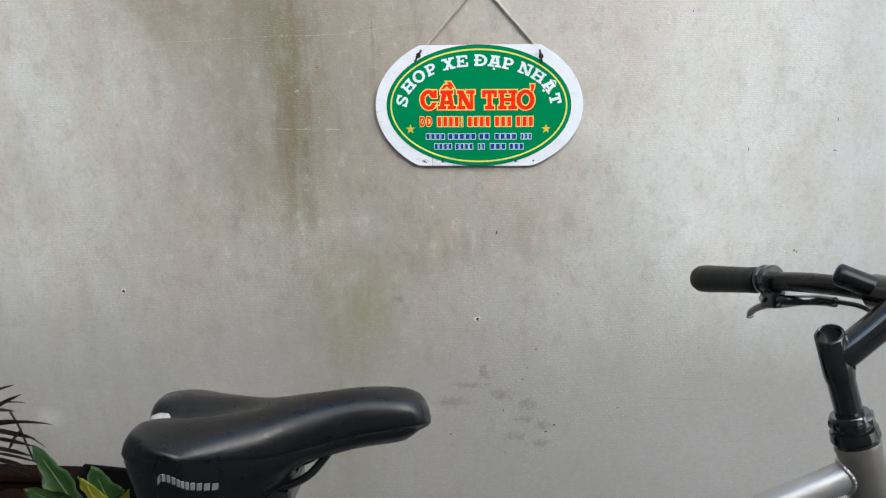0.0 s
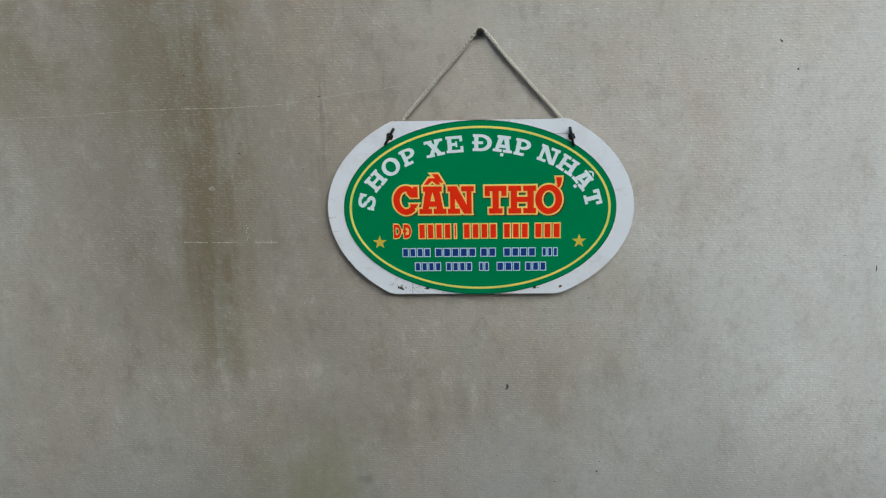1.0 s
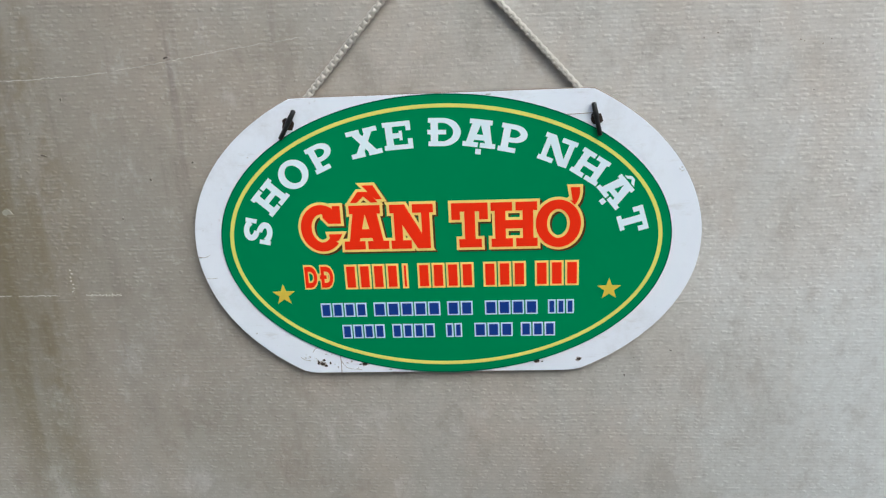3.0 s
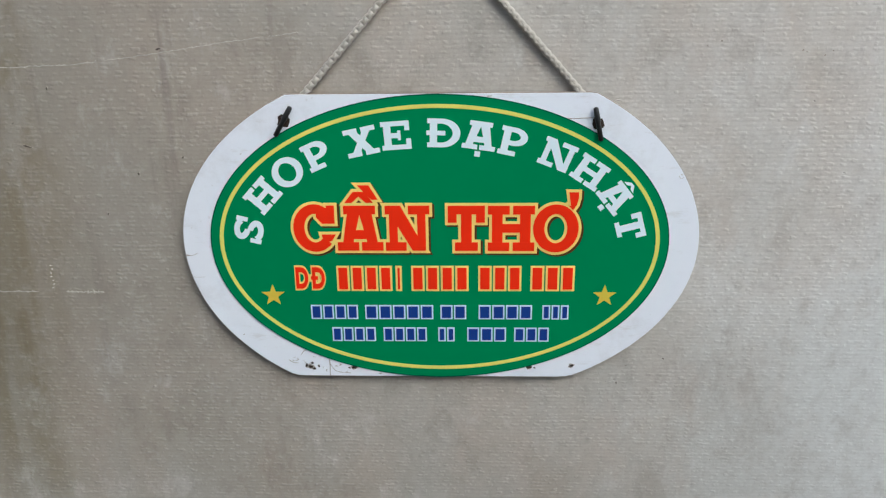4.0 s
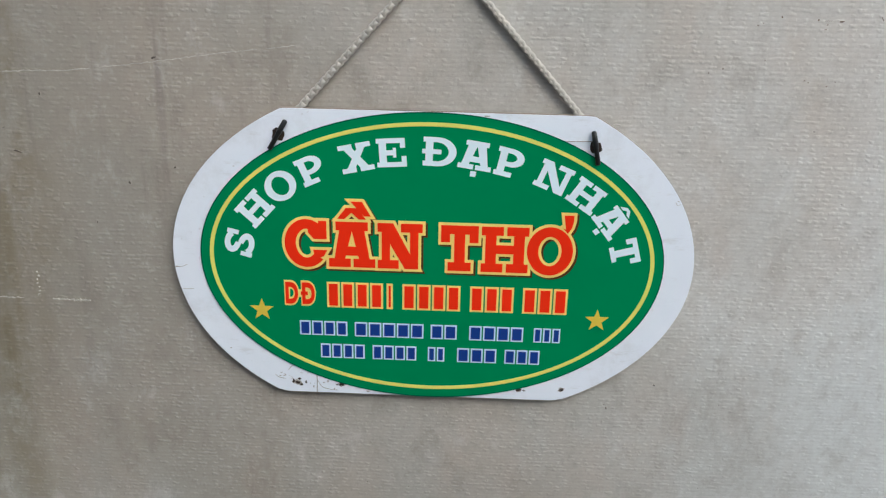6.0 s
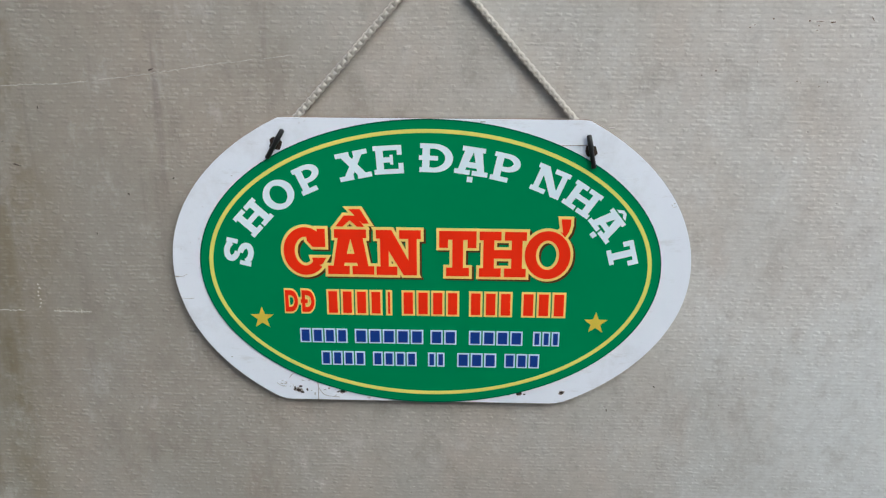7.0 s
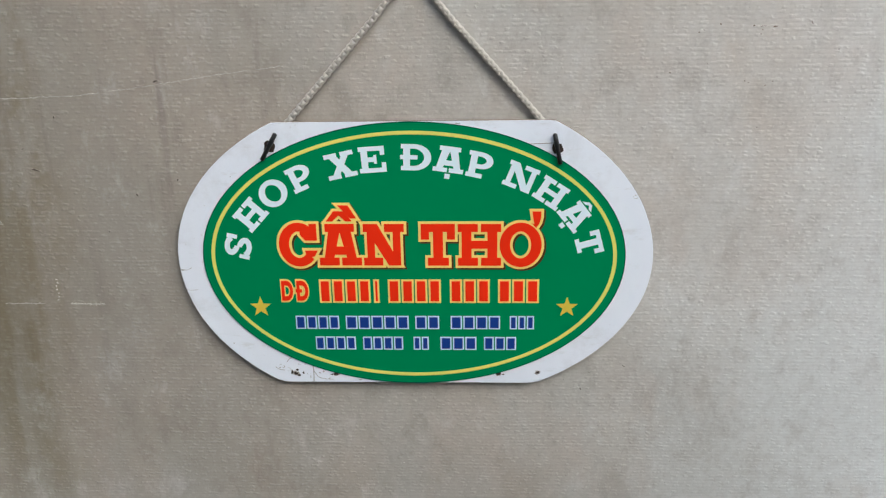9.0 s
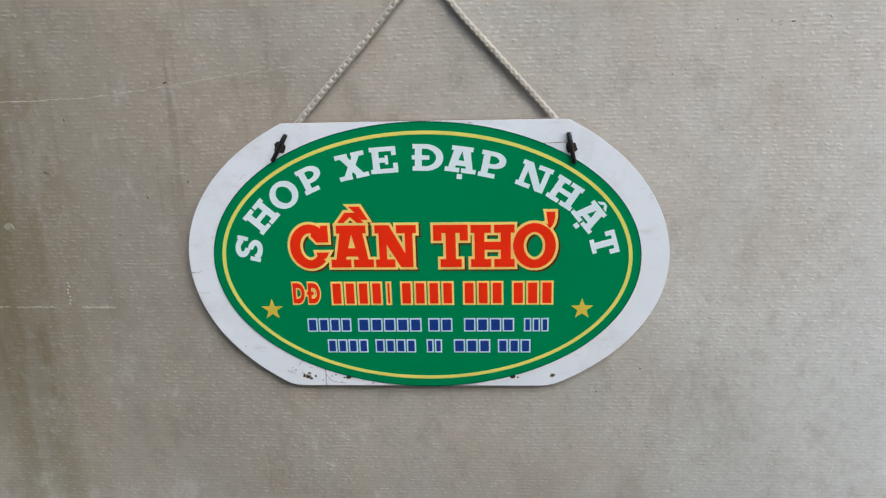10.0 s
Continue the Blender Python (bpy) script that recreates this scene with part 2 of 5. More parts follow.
    col = n.mix(n.mul(n.mul(dim_left, n.ramp(x, -0.52, -0.34, 0.1, 1.0)), 0.40), col, (0.26, 0.235, 0.205))
    # rubbed grey smudges
    soft = n.noise(110.0, 6, 0.75)
    smudge = None
    for sx, sz, rx, rz in ((-0.125, 0.764, 0.008, 0.007), (0.035, 0.607, 0.014, 0.008), (0.075, 0.590, 0.013, 0.009),
                           (0.072, 0.566, 0.012, 0.006), (0.100, 0.555, 0.009, 0.007), (0.055, 0.536, 0.016, 0.006),
                           (0.098, 0.524, 0.014, 0.007), (-0.045, 0.592, 0.018, 0.007), (-0.015, 0.622, 0.018, 0.005),
                           (0.005, 0.645, 0.006, 0.012)):
        dx = n.math("DIVIDE", n.add(x, -sx), rx)
        dz = n.math("DIVIDE", n.add(z, -sz), rz)
        d = n.math("SQRT", n.add(n.mul(dx, dx), n.mul(dz, dz)))
        m = n.ramp(n.add(d, n.mul(n.add(soft, -0.5), 6.5)), -0.2, 1.9, 1.0, 0.0)
        smudge = m if smudge is None else n.math("MAXIMUM", smudge, m)
    col = n.mix(n.mul(smudge, 0.42), col, (0.15, 0.14, 0.13))
    # a rubbed pale mark
    for sx, sz, r in ((-0.722, 0.545, 0.030),):
        dx, dz = n.math("DIVIDE", n.add(x, -sx), r), n.math("DIVIDE", n.add(z, -sz), r * 0.7)
        d = n.math("SQRT", n.add(n.mul(dx, dx), n.mul(dz, dz)))
        rubbed = n.ramp(n.add(d, n.mul(n.add(mottle, -0.5), 2.0)), 0.1, 1.3, 1.0, 0.0)
        col = n.mix(n.mul(rubbed, 0.32), col, (0.83, 0.86, 0.88))
    # laid ribs: rows of small ragged lumps, worn away in places, with pits, grains and pale flecks
    ragged_z = n.add(z, n.mul(n.add(n.noise(1.0, 3, 0.6, n.scaled(260, 1, 320)), -0.5), 0.0025))
    ragged_z = n.add(ragged_z, n.mul(n.noise(1.0, 3, 0.6, n.scaled(26, 1, 34)), 0.0034))
    turns = n.mul(ragged_z, 1 / 0.00255)
    row = n.math("FLOOR", turns)
    ridge = n.ramp(n.math("ABSOLUTE", n.add(n.math("FRACT", turns), -0.5)), 0.08, 0.46, 1.0, 0.0)
    worn = n.ramp(n.noise(9.0, 5, 0.65), 0.38, 0.60, 0.45, 1.0)
    ragged_x = n.add(x, n.mul(n.add(n.noise(1.0, 2, 0.6, n.scaled(500, 1, 900)), -0.5), 0.0030))
    spot = n.noise(1.0, 1.5, 0.5, n.joined(n.mul(ragged_x, 225.0), n.mul(row, 7.31), 0.0))
    lump = n.mul(n.mul(n.ramp(spot, 0.46, 0.70), ridge), worn)
    rib = n.mul(ridge, worn)
    pit = n.ramp(n.noise(1.0, 1, 0.5, n.scaled(230, 1, 420)), 0.785, 0.83)
    fleck = n.ramp(n.noise(1.0, 1, 0.5, n.scaled(150, 40, 460)), 0.79, 0.84)
    grit = n.noise(1.0, 5, 0.7, n.scaled(300, 1, 520))
    height = n.add(n.add(n.mul(rib, 0.13), n.mul(lump, 1.15)), n.add(n.mul(grit, 0.30), n.add(n.mul(pit, -1.4), n.mul(fleck, 0.8))))
    n.bump(height, 0.35, 0.00045)
    tuft = n.noise(1.0, 5, 0.7, n.scaled(110, 1, 150))
    col = n.mix(n.mul(n.ramp(tuft, 0.36, 0.50, 1.0, 0.0), 0.11), col, (0.27, 0.235, 0.215))
    col = n.mix(n.mul(n.ramp(tuft, 0.54, 0.70), 0.10), col, (0.76, 0.75, 0.735))
    col = n.mix(n.mul(n.ramp(grit, 0.38, 0.50, 1.0, 0.0), 0.10), col, (0.24, 0.205, 0.19))
    col = n.mix(n.mul(lump, 0.09), col, (0.70, 0.69, 0.67))
    col = n.mix(n.mul(pit, 0.60), col, (0.13, 0.11, 0.095))
    col = n.mix(n.mul(fleck, 0.40), col, (0.78, 0.77, 0.74))
    col = n.mix(n.mul(n.ramp(ridge, 0.0, 0.6, 1.0, 0.0), 0.06), col, (0.24, 0.215, 0.20))
    return n.set(col, n.ramp(mottle, 0.3, 0.7, 0.48, 0.62), spec=0.40)


def concrete_material():
    n = Nodes("concrete_ground")
    col = n.mix(n.noise(3.0, 8, 0.65), (0.09, 0.087, 0.080), (0.15, 0.143, 0.132))
    col = n.mix(n.mul(n.ramp(n.noise(45, 5), 0.45, 0.7), 0.4), col, (0.10, 0.095, 0.088))
    n.bump(n.noise(120, 6), 0.4, 0.002)
    return n.set(col, 0.85)


def leaf_material(name, base, tip, vein):
    """Leaf with a pale midrib; the mesh's own x runs over the width."""
    n = Nodes(name)
    info = n.tree.nodes.new("ShaderNodeObjectInfo").outputs["Random"]
    col = n.mix(n.ramp(n.noise(30, 4), 0.3, 0.7), base, tip)
    col = n.mix(n.mul(info, 0.35), col, vein)
    n.bump(n.noise(90, 3), 0.3, 0.001)
    n.bsdf.inputs["Subsurface Weight"].default_value = 0.0
    return n.set(col, 0.42)


def painted_board_material():
    """White painted board, greyed by handling, with faint scuffs and rusty specks."""
    n = Nodes("white_board")
    col = n.mix(n.noise(30, 5), (0.80, 0.845, 0.935), (0.89, 0.92, 0.99))
    col = n.mix(n.mul(n.ramp(n.noise(22.0, 7, 0.7), 0.50, 0.72), 0.34), col, (0.58, 0.58, 0.60))
    col = n.mix(n.mul(n.ramp(n.noise(1.0, 6, 0.7, n.scaled(40, 40, 160)), 0.58, 0.72), 0.30), col, (0.55, 0.53, 0.52))
    col = n.mix(n.mul(n.ramp(n.noise(230.0, 3, 0.6), 0.70, 0.76), 0.18), col, (0.34, 0.28, 0.24))
    n.bump(n.noise(140, 4), 0.12, 0.0003)
    return n.set(col, n.ramp(n.noise(35, 4), 0.3, 0.7, 0.42, 0.58), spec=0.09)


M_WALL = board_wall_material()
M_GROUND = concrete_material()
M_WHITE = painted_board_material()
M_TORN = surface("torn_board_fibre", (0.42, 0.39, 0.37), 0.85, grain=0.3, scale=300)
M_EDGE = surface("board_edge", (0.24, 0.19, 0.15), 0.8, grain=0.3, scale=80)
M_GREEN = surface("green_vinyl", (0.001, 0.232, 0.084), 0.45, grain=0.06, scale=20, spec=0.09)
M_DARKGREEN = surface("dark_green_edge", (0.001, 0.085, 0.050), 0.5, grain=0.1, spec=0.09)
M_RING = surface("yellow_line", (0.80, 0.77, 0.17), 0.42, grain=0.06, spec=0.09)
M_LETTER = surface("white_lettering", (0.80, 0.92, 1.0), 0.42, grain=0.04, spec=0.09)
M_RED = surface("red_lettering", (0.90, 0.030, 0.005), 0.45, grain=0.06, spec=0.09)
M_YELLOW = surface("yellow_edging", (0.98, 0.72, 0.20), 0.42, grain=0.05, spec=0.09)
M_STAR = surface("gold_star", (0.72, 0.55, 0.07), 0.42, grain=0.05, spec=0.09)
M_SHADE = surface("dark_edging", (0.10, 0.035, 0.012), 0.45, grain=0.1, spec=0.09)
M_NAVY = surface("navy_lettering", (0.015, 0.05, 0.26), 0.42, grain=0.06, spec=0.09)
M_PALE = surface("pale_edging", (0.62, 0.80, 1.0), 0.42, grain=0.04, spec=0.09)
M_BLACK = surface("black_plastic", (0.012, 0.012, 0.013), 0.42, grain=0.3)
M_HOLE = surface("rusty_hole", (0.035, 0.022, 0.016), 0.9, grain=0.5, scale=400)
M_CHIP = surface("pale_chip", (0.72, 0.71, 0.68), 0.8, grain=0.15, scale=300)
M_SCORE = surface("scored_line", (0.60, 0.57, 0.52), 0.85, grain=0.2, scale=300)
M_SCUFF = surface("scuffed_line", (0.56, 0.53, 0.48), 0.85, grain=0.2, scale=300)
M_HAIRLINE = surface("grey_hairline", (0.27, 0.26, 0.25), 0.85, grain=0.2, scale=300)
M_SPOT = surface("pale_spot", (0.36, 0.34, 0.28), 0.85, grain=0.25, scale=300)
M_DARKSPECK = surface("dark_speck", (0.11, 0.09, 0.075), 0.85, grain=0.5, scale=300)
M_BROWNSPECK = surface("brown_speck", (0.15, 0.10, 0.07), 0.85, grain=0.5, scale=300)
M_NAIL = surface("dark_steel", (0.060, 0.060, 0.058), 0.38, metal=0.7, grain=0.5, scale=300)
M_ROPE = surface("cotton_cord", (0.50, 0.465, 0.41), 0.9, grain=0.22, scale=300, bump=0.6)
M_LEATHER = surface("black_saddle_cover", (0.006, 0.0068, 0.0085), 0.31, grain=0.25, scale=60, bump=0.02, spec=0.45)
M_FOAM = surface("pale_foam", (0.42, 0.41, 0.395), 0.9, grain=0.2, scale=200, bump=0.5)
M_MARK = surface("grey_print", (0.25, 0.258, 0.265), 0.5, grain=0.15)
M_GRIP = surface("black_rubber", (0.012, 0.0125, 0.013), 0.48, grain=0.2, scale=120, bump=0.3, dust=0.02)
M_PAINT = surface("black_gloss_paint", (0.010, 0.010, 0.011), 0.16, grain=0.3, scale=90, coat=0.6, dust=0.03)
M_SATIN = surface("black_satin_paint", (0.008, 0.008, 0.009), 0.27, grain=0.1, scale=14, dust=0.01, spec=0.4)
M_CHROME = surface("chrome", (0.62, 0.62, 0.63), 0.16, metal=1.0, grain=0.15, scale=90)
M_ALLOY = surface("brushed_alloy", (0.50, 0.49, 0.47), 0.34, metal=1.0, grain=0.12, scale=90)
M_SILVER = surface("silver_frame_paint", (0.44, 0.435, 0.425), 0.42, metal=0.7, grain=0.04, scale=70, coat=0.3)
M_GREYPAINT = surface("warm_grey_frame_paint", (0.26, 0.24, 0.215), 0.34, metal=0.6, grain=0.1, scale=70, coat=0.3)
M_TYRE = surface("tyre_rubber", (0.022, 0.022, 0.022), 0.8, grain=0.3, scale=60, dust=0.25)
M_POT = surface("brown_planter", (0.014, 0.0065, 0.0045), 0.9, grain=0.3, scale=25, bump=0.3, spec=0.05)
M_BLACKPOT = surface("black_pot_plastic", (0.004, 0.004, 0.004), 0.7, grain=0.3, spec=0.05)
M_SOIL = surface("potting_soil", (0.018, 0.0085, 0.006), 0.95, grain=0.6, scale=60, bump=1.0, spec=0.05)
M_LEAF = leaf_material("green_leaf", (0.026, 0.075, 0.020), (0.050, 0.125, 0.034), (0.075, 0.15, 0.045))
M_LEAFY = leaf_material("yellow_leaf", (0.30, 0.31, 0.02), (0.40, 0.38, 0.03), (0.20, 0.26, 0.03))
M_MIDRIB = surface("pale_midrib", (0.20, 0.28, 0.11), 0.5)
M_RED_LEAF = leaf_material("maroon_leaf", (0.016, 0.009, 0.008), (0.032, 0.016, 0.013), (0.055, 0.030, 0.022))


# ---- mesh helpers ----
def part(name, bm, material, parent=None, label="", smooth=False):
    """Links a bmesh in world coordinates as one mesh, under parent if given."""
    me = bpy.data.meshes.new(name)
    bmesh.ops.recalc_face_normals(bm, faces=bm.faces)
    bm.to_mesh(me)
    bm.free()
    me.materials.append(material)
    if smooth:
        for p in me.polygons:
            p.use_smooth = True
    ob = new(name, me)
    if parent is not None:
        ob.parent = parent
        base = parent.location if parent.parent is None else parent.parent.location
        if parent.parent is None:
            ob.matrix_parent_inverse = Matrix.Translation(-Vector(base))
    return tagged(ob, label) if label else ob


def thing(name, place, label, category, group=""):
    ob = new(name)
    ob.location = place
    return tagged(ob, label, category, group)


def box(bm, x0, x1, y0, y1, z0, z1, bevel=0.0, m=None):
    made = bmesh.ops.create_cube(bm, size=1.0)["verts"]
    for v in made:
        v.co = Vector((x0 + (v.co.x + 0.5) * (x1 - x0), y0 + (v.co.y + 0.5) * (y1 - y0), z0 + (v.co.z + 0.5) * (z1 - z0)))
    if bevel:
        edges = list({e for v in made for e in v.link_edges})
        made = bmesh.ops.bevel(bm, geom=edges, offset=bevel, segments=2, affect="EDGES", profile=0.5)["verts"]
    if m is not None:
        for v in bm.verts:
            v.co = m @ v.co
    return bm


def sweep(bm, points, radius, segs=16, caps=True, radii=None, closed=False):
    """A round tube along a line of points."""
    pts = [Vector(p) for p in points]
    n = len(pts)
    rings, side = [], None
    for i, p in enumerate(pts):
        a = pts[(i - 1) % n] if (closed or i) else p
        b = pts[(i + 1) % n] if (closed or i < n - 1) else p
        d = (b - a).normalized()
        if side is None:
            side = d.orthogonal().normalized()
        side = (side - d * side.dot(d)).normalized()
        up = d.cross(side)
        r = radii[i] if radii else radius
        rings.append([bm.verts.new(p + (side * math.cos(2 * math.pi * k / segs) + up * math.sin(2 * math.pi * k / segs)) * r) for k in range(segs)])
    pairs = list(zip(rings, rings[1:])) + ([(rings[-1], rings[0])] if closed else [])
    for r0, r1 in pairs:
        for k in range(segs):
            bm.faces.new((r0[k], r0[(k + 1) % segs], r1[(k + 1) % segs], r1[k]))
    if caps and not closed:
        bm.faces.new(rings[0][::-1])
        bm.faces.new(rings[-1])
    return bm


def turned(bm, start, end, profile, segs=28):
    """A turned solid: profile rows of (distance along the axis, radius)."""
    a, d = Vector(start), (Vector(end) - Vector(start)).normalized()
    u = d.orthogonal().normalized()
    w = d.cross(u)
    rings = [[bm.verts.new(a + d * s + (u * math.cos(2 * math.pi * k / segs) + w * math.sin(2 * math.pi * k / segs)) * r) for k in range(segs)] for s, r in profile]
    for r0, r1 in zip(rings, rings[1:]):
        for k in range(segs):
            bm.faces.new((r0[k], r0[(k + 1) % segs], r1[(k + 1) % segs], r1[k]))
    bm.faces.new(rings[0][::-1])
    bm.faces.new(rings[-1])
    return bm


def prism(bm, outline, y0, y1):
    """An outline of (x, z) made solid between two depths y."""
    front = [bm.verts.new((x, y0, z)) for x, z in outline]
    back = [bm.verts.new((x, y1, z)) for x, z in outline]
    bm.faces.new(front)
    bm.faces.new(back[::-1])
    for k in range(len(outline)):
        j = (k + 1) % len(outline)
        bm.faces.new((front[k], back[k], back[j], front[j]))
    return bm


def bend(points, steps=8):
    """A smooth line (Catmull-Rom) through a few points."""
    p = [Vector(q) for q in points]
    p = [p[0] * 2 - p[1]] + p + [p[-1] * 2 - p[-2]]
    out = []
    for i in range(1, len(p) - 2):
        for k in range(steps):
            t = k / steps
            out.append(0.5 * (2 * p[i] + (p[i + 1] - p[i - 1]) * t + (2 * p[i - 1] - 5 * p[i] + 4 * p[i + 1] - p[i + 2]) * t * t
                              + (3 * p[i] - p[i - 1] - 3 * p[i + 1] + p[i + 2]) * t ** 3))
    return out + [p[-2]]


# ---- the setting ----
WALL_Y = 1.125
bm = bmesh.new()
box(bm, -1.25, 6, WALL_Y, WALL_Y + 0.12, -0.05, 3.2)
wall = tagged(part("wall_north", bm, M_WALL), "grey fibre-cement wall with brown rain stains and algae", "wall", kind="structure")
bm = bmesh.new()
box(bm, -400, 400, -400, 400, -0.3, 0.0)
ground = tagged(part("ground", bm, M_GROUND), "plain grey concrete yard floor along the wall", "ground", kind="structure")
# unseen wall, added to block low sky and dim the sheet's foot
bm = bmesh.new()
box(bm, -1.25, 2.6, -1.32, -1.20, -0.05, 2.55)
tagged(part("wall_south", bm, surface("grey_render", (0.27, 0.265, 0.25), 0.85, grain=0.15, scale=8, bump=0.4)), "plain grey wall added out of view to shade the sheet's foot", "wall", kind="structure")

# unseen dark wall, added to keep sky off the sheet's lower left
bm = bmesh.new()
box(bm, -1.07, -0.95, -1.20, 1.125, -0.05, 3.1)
tagged(part("wall_west", bm, surface("dark_render", (0.20, 0.195, 0.185), 0.85, grain=0.15, scale=8, bump=0.4)), "plain dark grey wall added out of view to shade the left end", "wall", kind="structure")


def blot(x, z, rx, rz, turn, material, name, label="", lift=0.0003):
    """A small irregular chip or speck on the wall."""
    bm = bmesh.new()
    k = 9
    outline = []
    for i in range(k):
        a = 2 * math.pi * i / k
        r = random.uniform(0.40, 1.15)
        px, pz = rx * r * math.cos(a), rz * r * math.sin(a)
        outline.append((x + px * math.cos(turn) - pz * math.sin(turn), z + px * math.sin(turn) + pz * math.cos(turn)))
    prism(bm, outline, WALL_Y - lift, WALL_Y + 0.002)
    return part(name, bm, material, wall, label)


for hx, hz in ((-0.567, 0.772), (-0.003, 0.734), (-0.554, 1.243)):
    blot(hx, hz, 0.0052, 0.0042, 0.3, M_CHIP, "chipped_rim", "pale chipped rim of a drilled hole", 0.0003)
    blot(hx + 0.0006, hz - 0.0004, 0.0030, 0.0026, 0.2, M_HOLE, "drilled_hole", "dark drilled hole", 0.0006)
for sx, sz, rx, rz, turn in ((-0.2825, 1.1952, 0.0008, 0.0015, 0.1), (0.385, 0.997, 0.0007, 0.0050, 0.0), (0.461, 0.849, 0.0016, 0.0012, 0.5),
                             (0.027, 0.873, 0.0014, 0.0034, 0.1), (-0.1517, 1.1728, 0.0014, 0.0007, 0.3),
                             (-0.2175, 1.1514, 0.0006, 0.0012, 0.15), (-0.2345, 1.1187, 0.0032, 0.0006, -0.3), (0.109, 0.968, 0.0006, 0.0011, 0.4),
                             (0.105, 0.545, 0.0026, 0.0022, 0.3), (0.118, 0.557, 0.0034, 0.0026, 0.4), 
                             (0.0849, 0.7909, 0.0010, 0.0008, 0.6), (0.1231, 0.7880, 0.0009, 0.0008, 0.6), (0.1204, 0.7768, 0.0015, 0.0015, 1.1), (0.0765, 0.7644, 0.0010, 0.0012, 0.4), (0.1234, 0.7156, 0.0009, 0.0008, 0.3),
                             (0.0881, 0.6856, 0.0015, 0.0015, 1.2), (0.0696, 0.6599, 0.0014, 0.0009, 0.5), (0.0750, 0.6542, 0.0013, 0.0014, 1.3), (0.0721, 0.6389, 0.0015, 0.0008, 0.9), (0.0541, 0.6100, 0.0013, 0.0012, 0.3),
                             (0.0094, 0.6237, 0.0012, 0.0008, 1.4), (0.3336, 0.6940, 0.0015, 0.0012, 0.5), (0.4647, 0.8464, 0.0015, 0.0013, 1.3), (0.0258, 0.8698, 0.0015, 0.0012, 0.6), (0.0156, 0.6367, 0.0013, 0.0011, 0.2), (0.216, 0.590, 0.0034, 0.0012, 0.0),
                             (0.068, 0.634, 0.0026, 0.0012, -0.3), (0.038, 0.580, 0.0011, 0.0022, 0.0), (-0.047, 0.536, 0.0034, 0.0014, -0.1),
                             (0.110, 1.011, 0.0009, 0.0007, 0.2), (0.297, 1.189, 0.0012, 0.0014, 0.2), (0.455, 1.200, 0.0012, 0.0012, 0.2),
                             (0.504, 1.040, 0.0006, 0.0042, 0.1), (-0.395, 0.906, 0.0007, 0.0007, 0.2), (-0.1716, 1.1021, 0.0008, 0.0010, 0.2),
                             (-0.1931, 1.0780, 0.0007, 0.0010, 0.2), (0.280, 1.215, 0.0024, 0.0009, -0.7)):
    blot(sx, sz, rx, rz, turn, M_DARKSPECK, "speck")
for sx, sz, rx, rz in ((0.2124, 1.2000, 0.0020, 0.0005), (0.2060, 1.2003, 0.0030, 0.00025), (0.2005, 1.2006, 0.0010, 0.0006), (0.2054, 1.1983, 0.0009, 0.0004),
                       (0.2048, 1.1959, 0.0012, 0.0003), (0.1697, 1.1972, 0.0010, 0.0005), (0.1722, 1.1985, 0.0008, 0.0003), (0.1816, 1.2017, 0.0006, 0.0006),
                       (0.1758, 1.1793, 0.0004, 0.0004), (0.1470, 1.1720, 0.0004, 0.0005), (0.1542, 1.1745, 0.0008, 0.0005), (0.1979, 1.1692, 0.0008, 0.0005),
                       (0.1999, 1.1683, 0.0005, 0.0005), (0.2099, 1.1665, 0.0007, 0.0005), (0.2140, 1.1689, 0.0007, 0.0004), (0.2330, 1.2020, 0.00018, 0.0022)):
    blot(sx, sz, rx * 0.8, rz * 0.8, 0.5 if sz > 1.2015 and sx > 0.22 else 0.05, M_BROWNSPECK, "speck")
for k in range(26):
    blot(random.uniform(-0.75, 0.75), random.uniform(0.45, 1.30), random.uniform(0.0004, 0.0011), random.uniform(0.0004, 0.0013),
         random.uniform(0, 3), M_DARKSPECK, "speck")
blot(-0.2650, 1.0840, 0.0036, 0.0030, 0.2, M_SPOT, "pale_spot")
for k in range(7):
    blot(-0.2338 + random.uniform(-0.0012, 0.0012), 1.0310 + 0.0024 * k, random.uniform(0.0005, 0.0011), random.uniform(0.0004, 0.0009), random.uniform(0, 3), M_SCORE, "pale_spot")
blot(0.504, 0.9935, 0.0050, 0.0010, -0.15, M_SCORE, "pale_spot")
blot(0.504, 0.9960, 0.0048, 0.0008, -0.15, M_DARKSPECK, "speck")


def scratch(points, half, skip=0.1, shade=None):
    """A scored pale line: hair-thin strokes end to end, a few bitten deeper, some skipped."""
    line = [p + Vector((0, 0, random.uniform(-0.00035, 0.00035))) for p in bend(points, 20)]
    i = 0
    while i < len(line) - 1:
        deep = random.random() < 0.25
        n = random.randint(1, 2) if deep else random.randint(3, 7)
        seg = line[i:i + n + 1]
        if len(seg) > 1 and random.random() > skip:
            h = half * (random.uniform(1.2, 1.9) if deep else random.uniform(0.45, 0.9))
            bm = bmesh.new()
            up = [(p.x, p.z + h * (0.2 if k in (0, len(seg) - 1) else random.uniform(0.5, 1.2))) for k, p in enumerate(seg)]
            lo = [(p.x, p.z - h * (0.2 if k in (0, len(seg) - 1) else random.uniform(0.5, 1.2))) for k, p in enumerate(seg)]
            prism(bm, up + lo[::-1], WALL_Y - 0.00008, WALL_Y + 0.001)
            part("scratch", bm, shade or (M_SCORE if deep else M_SCUFF), wall)
        i += n


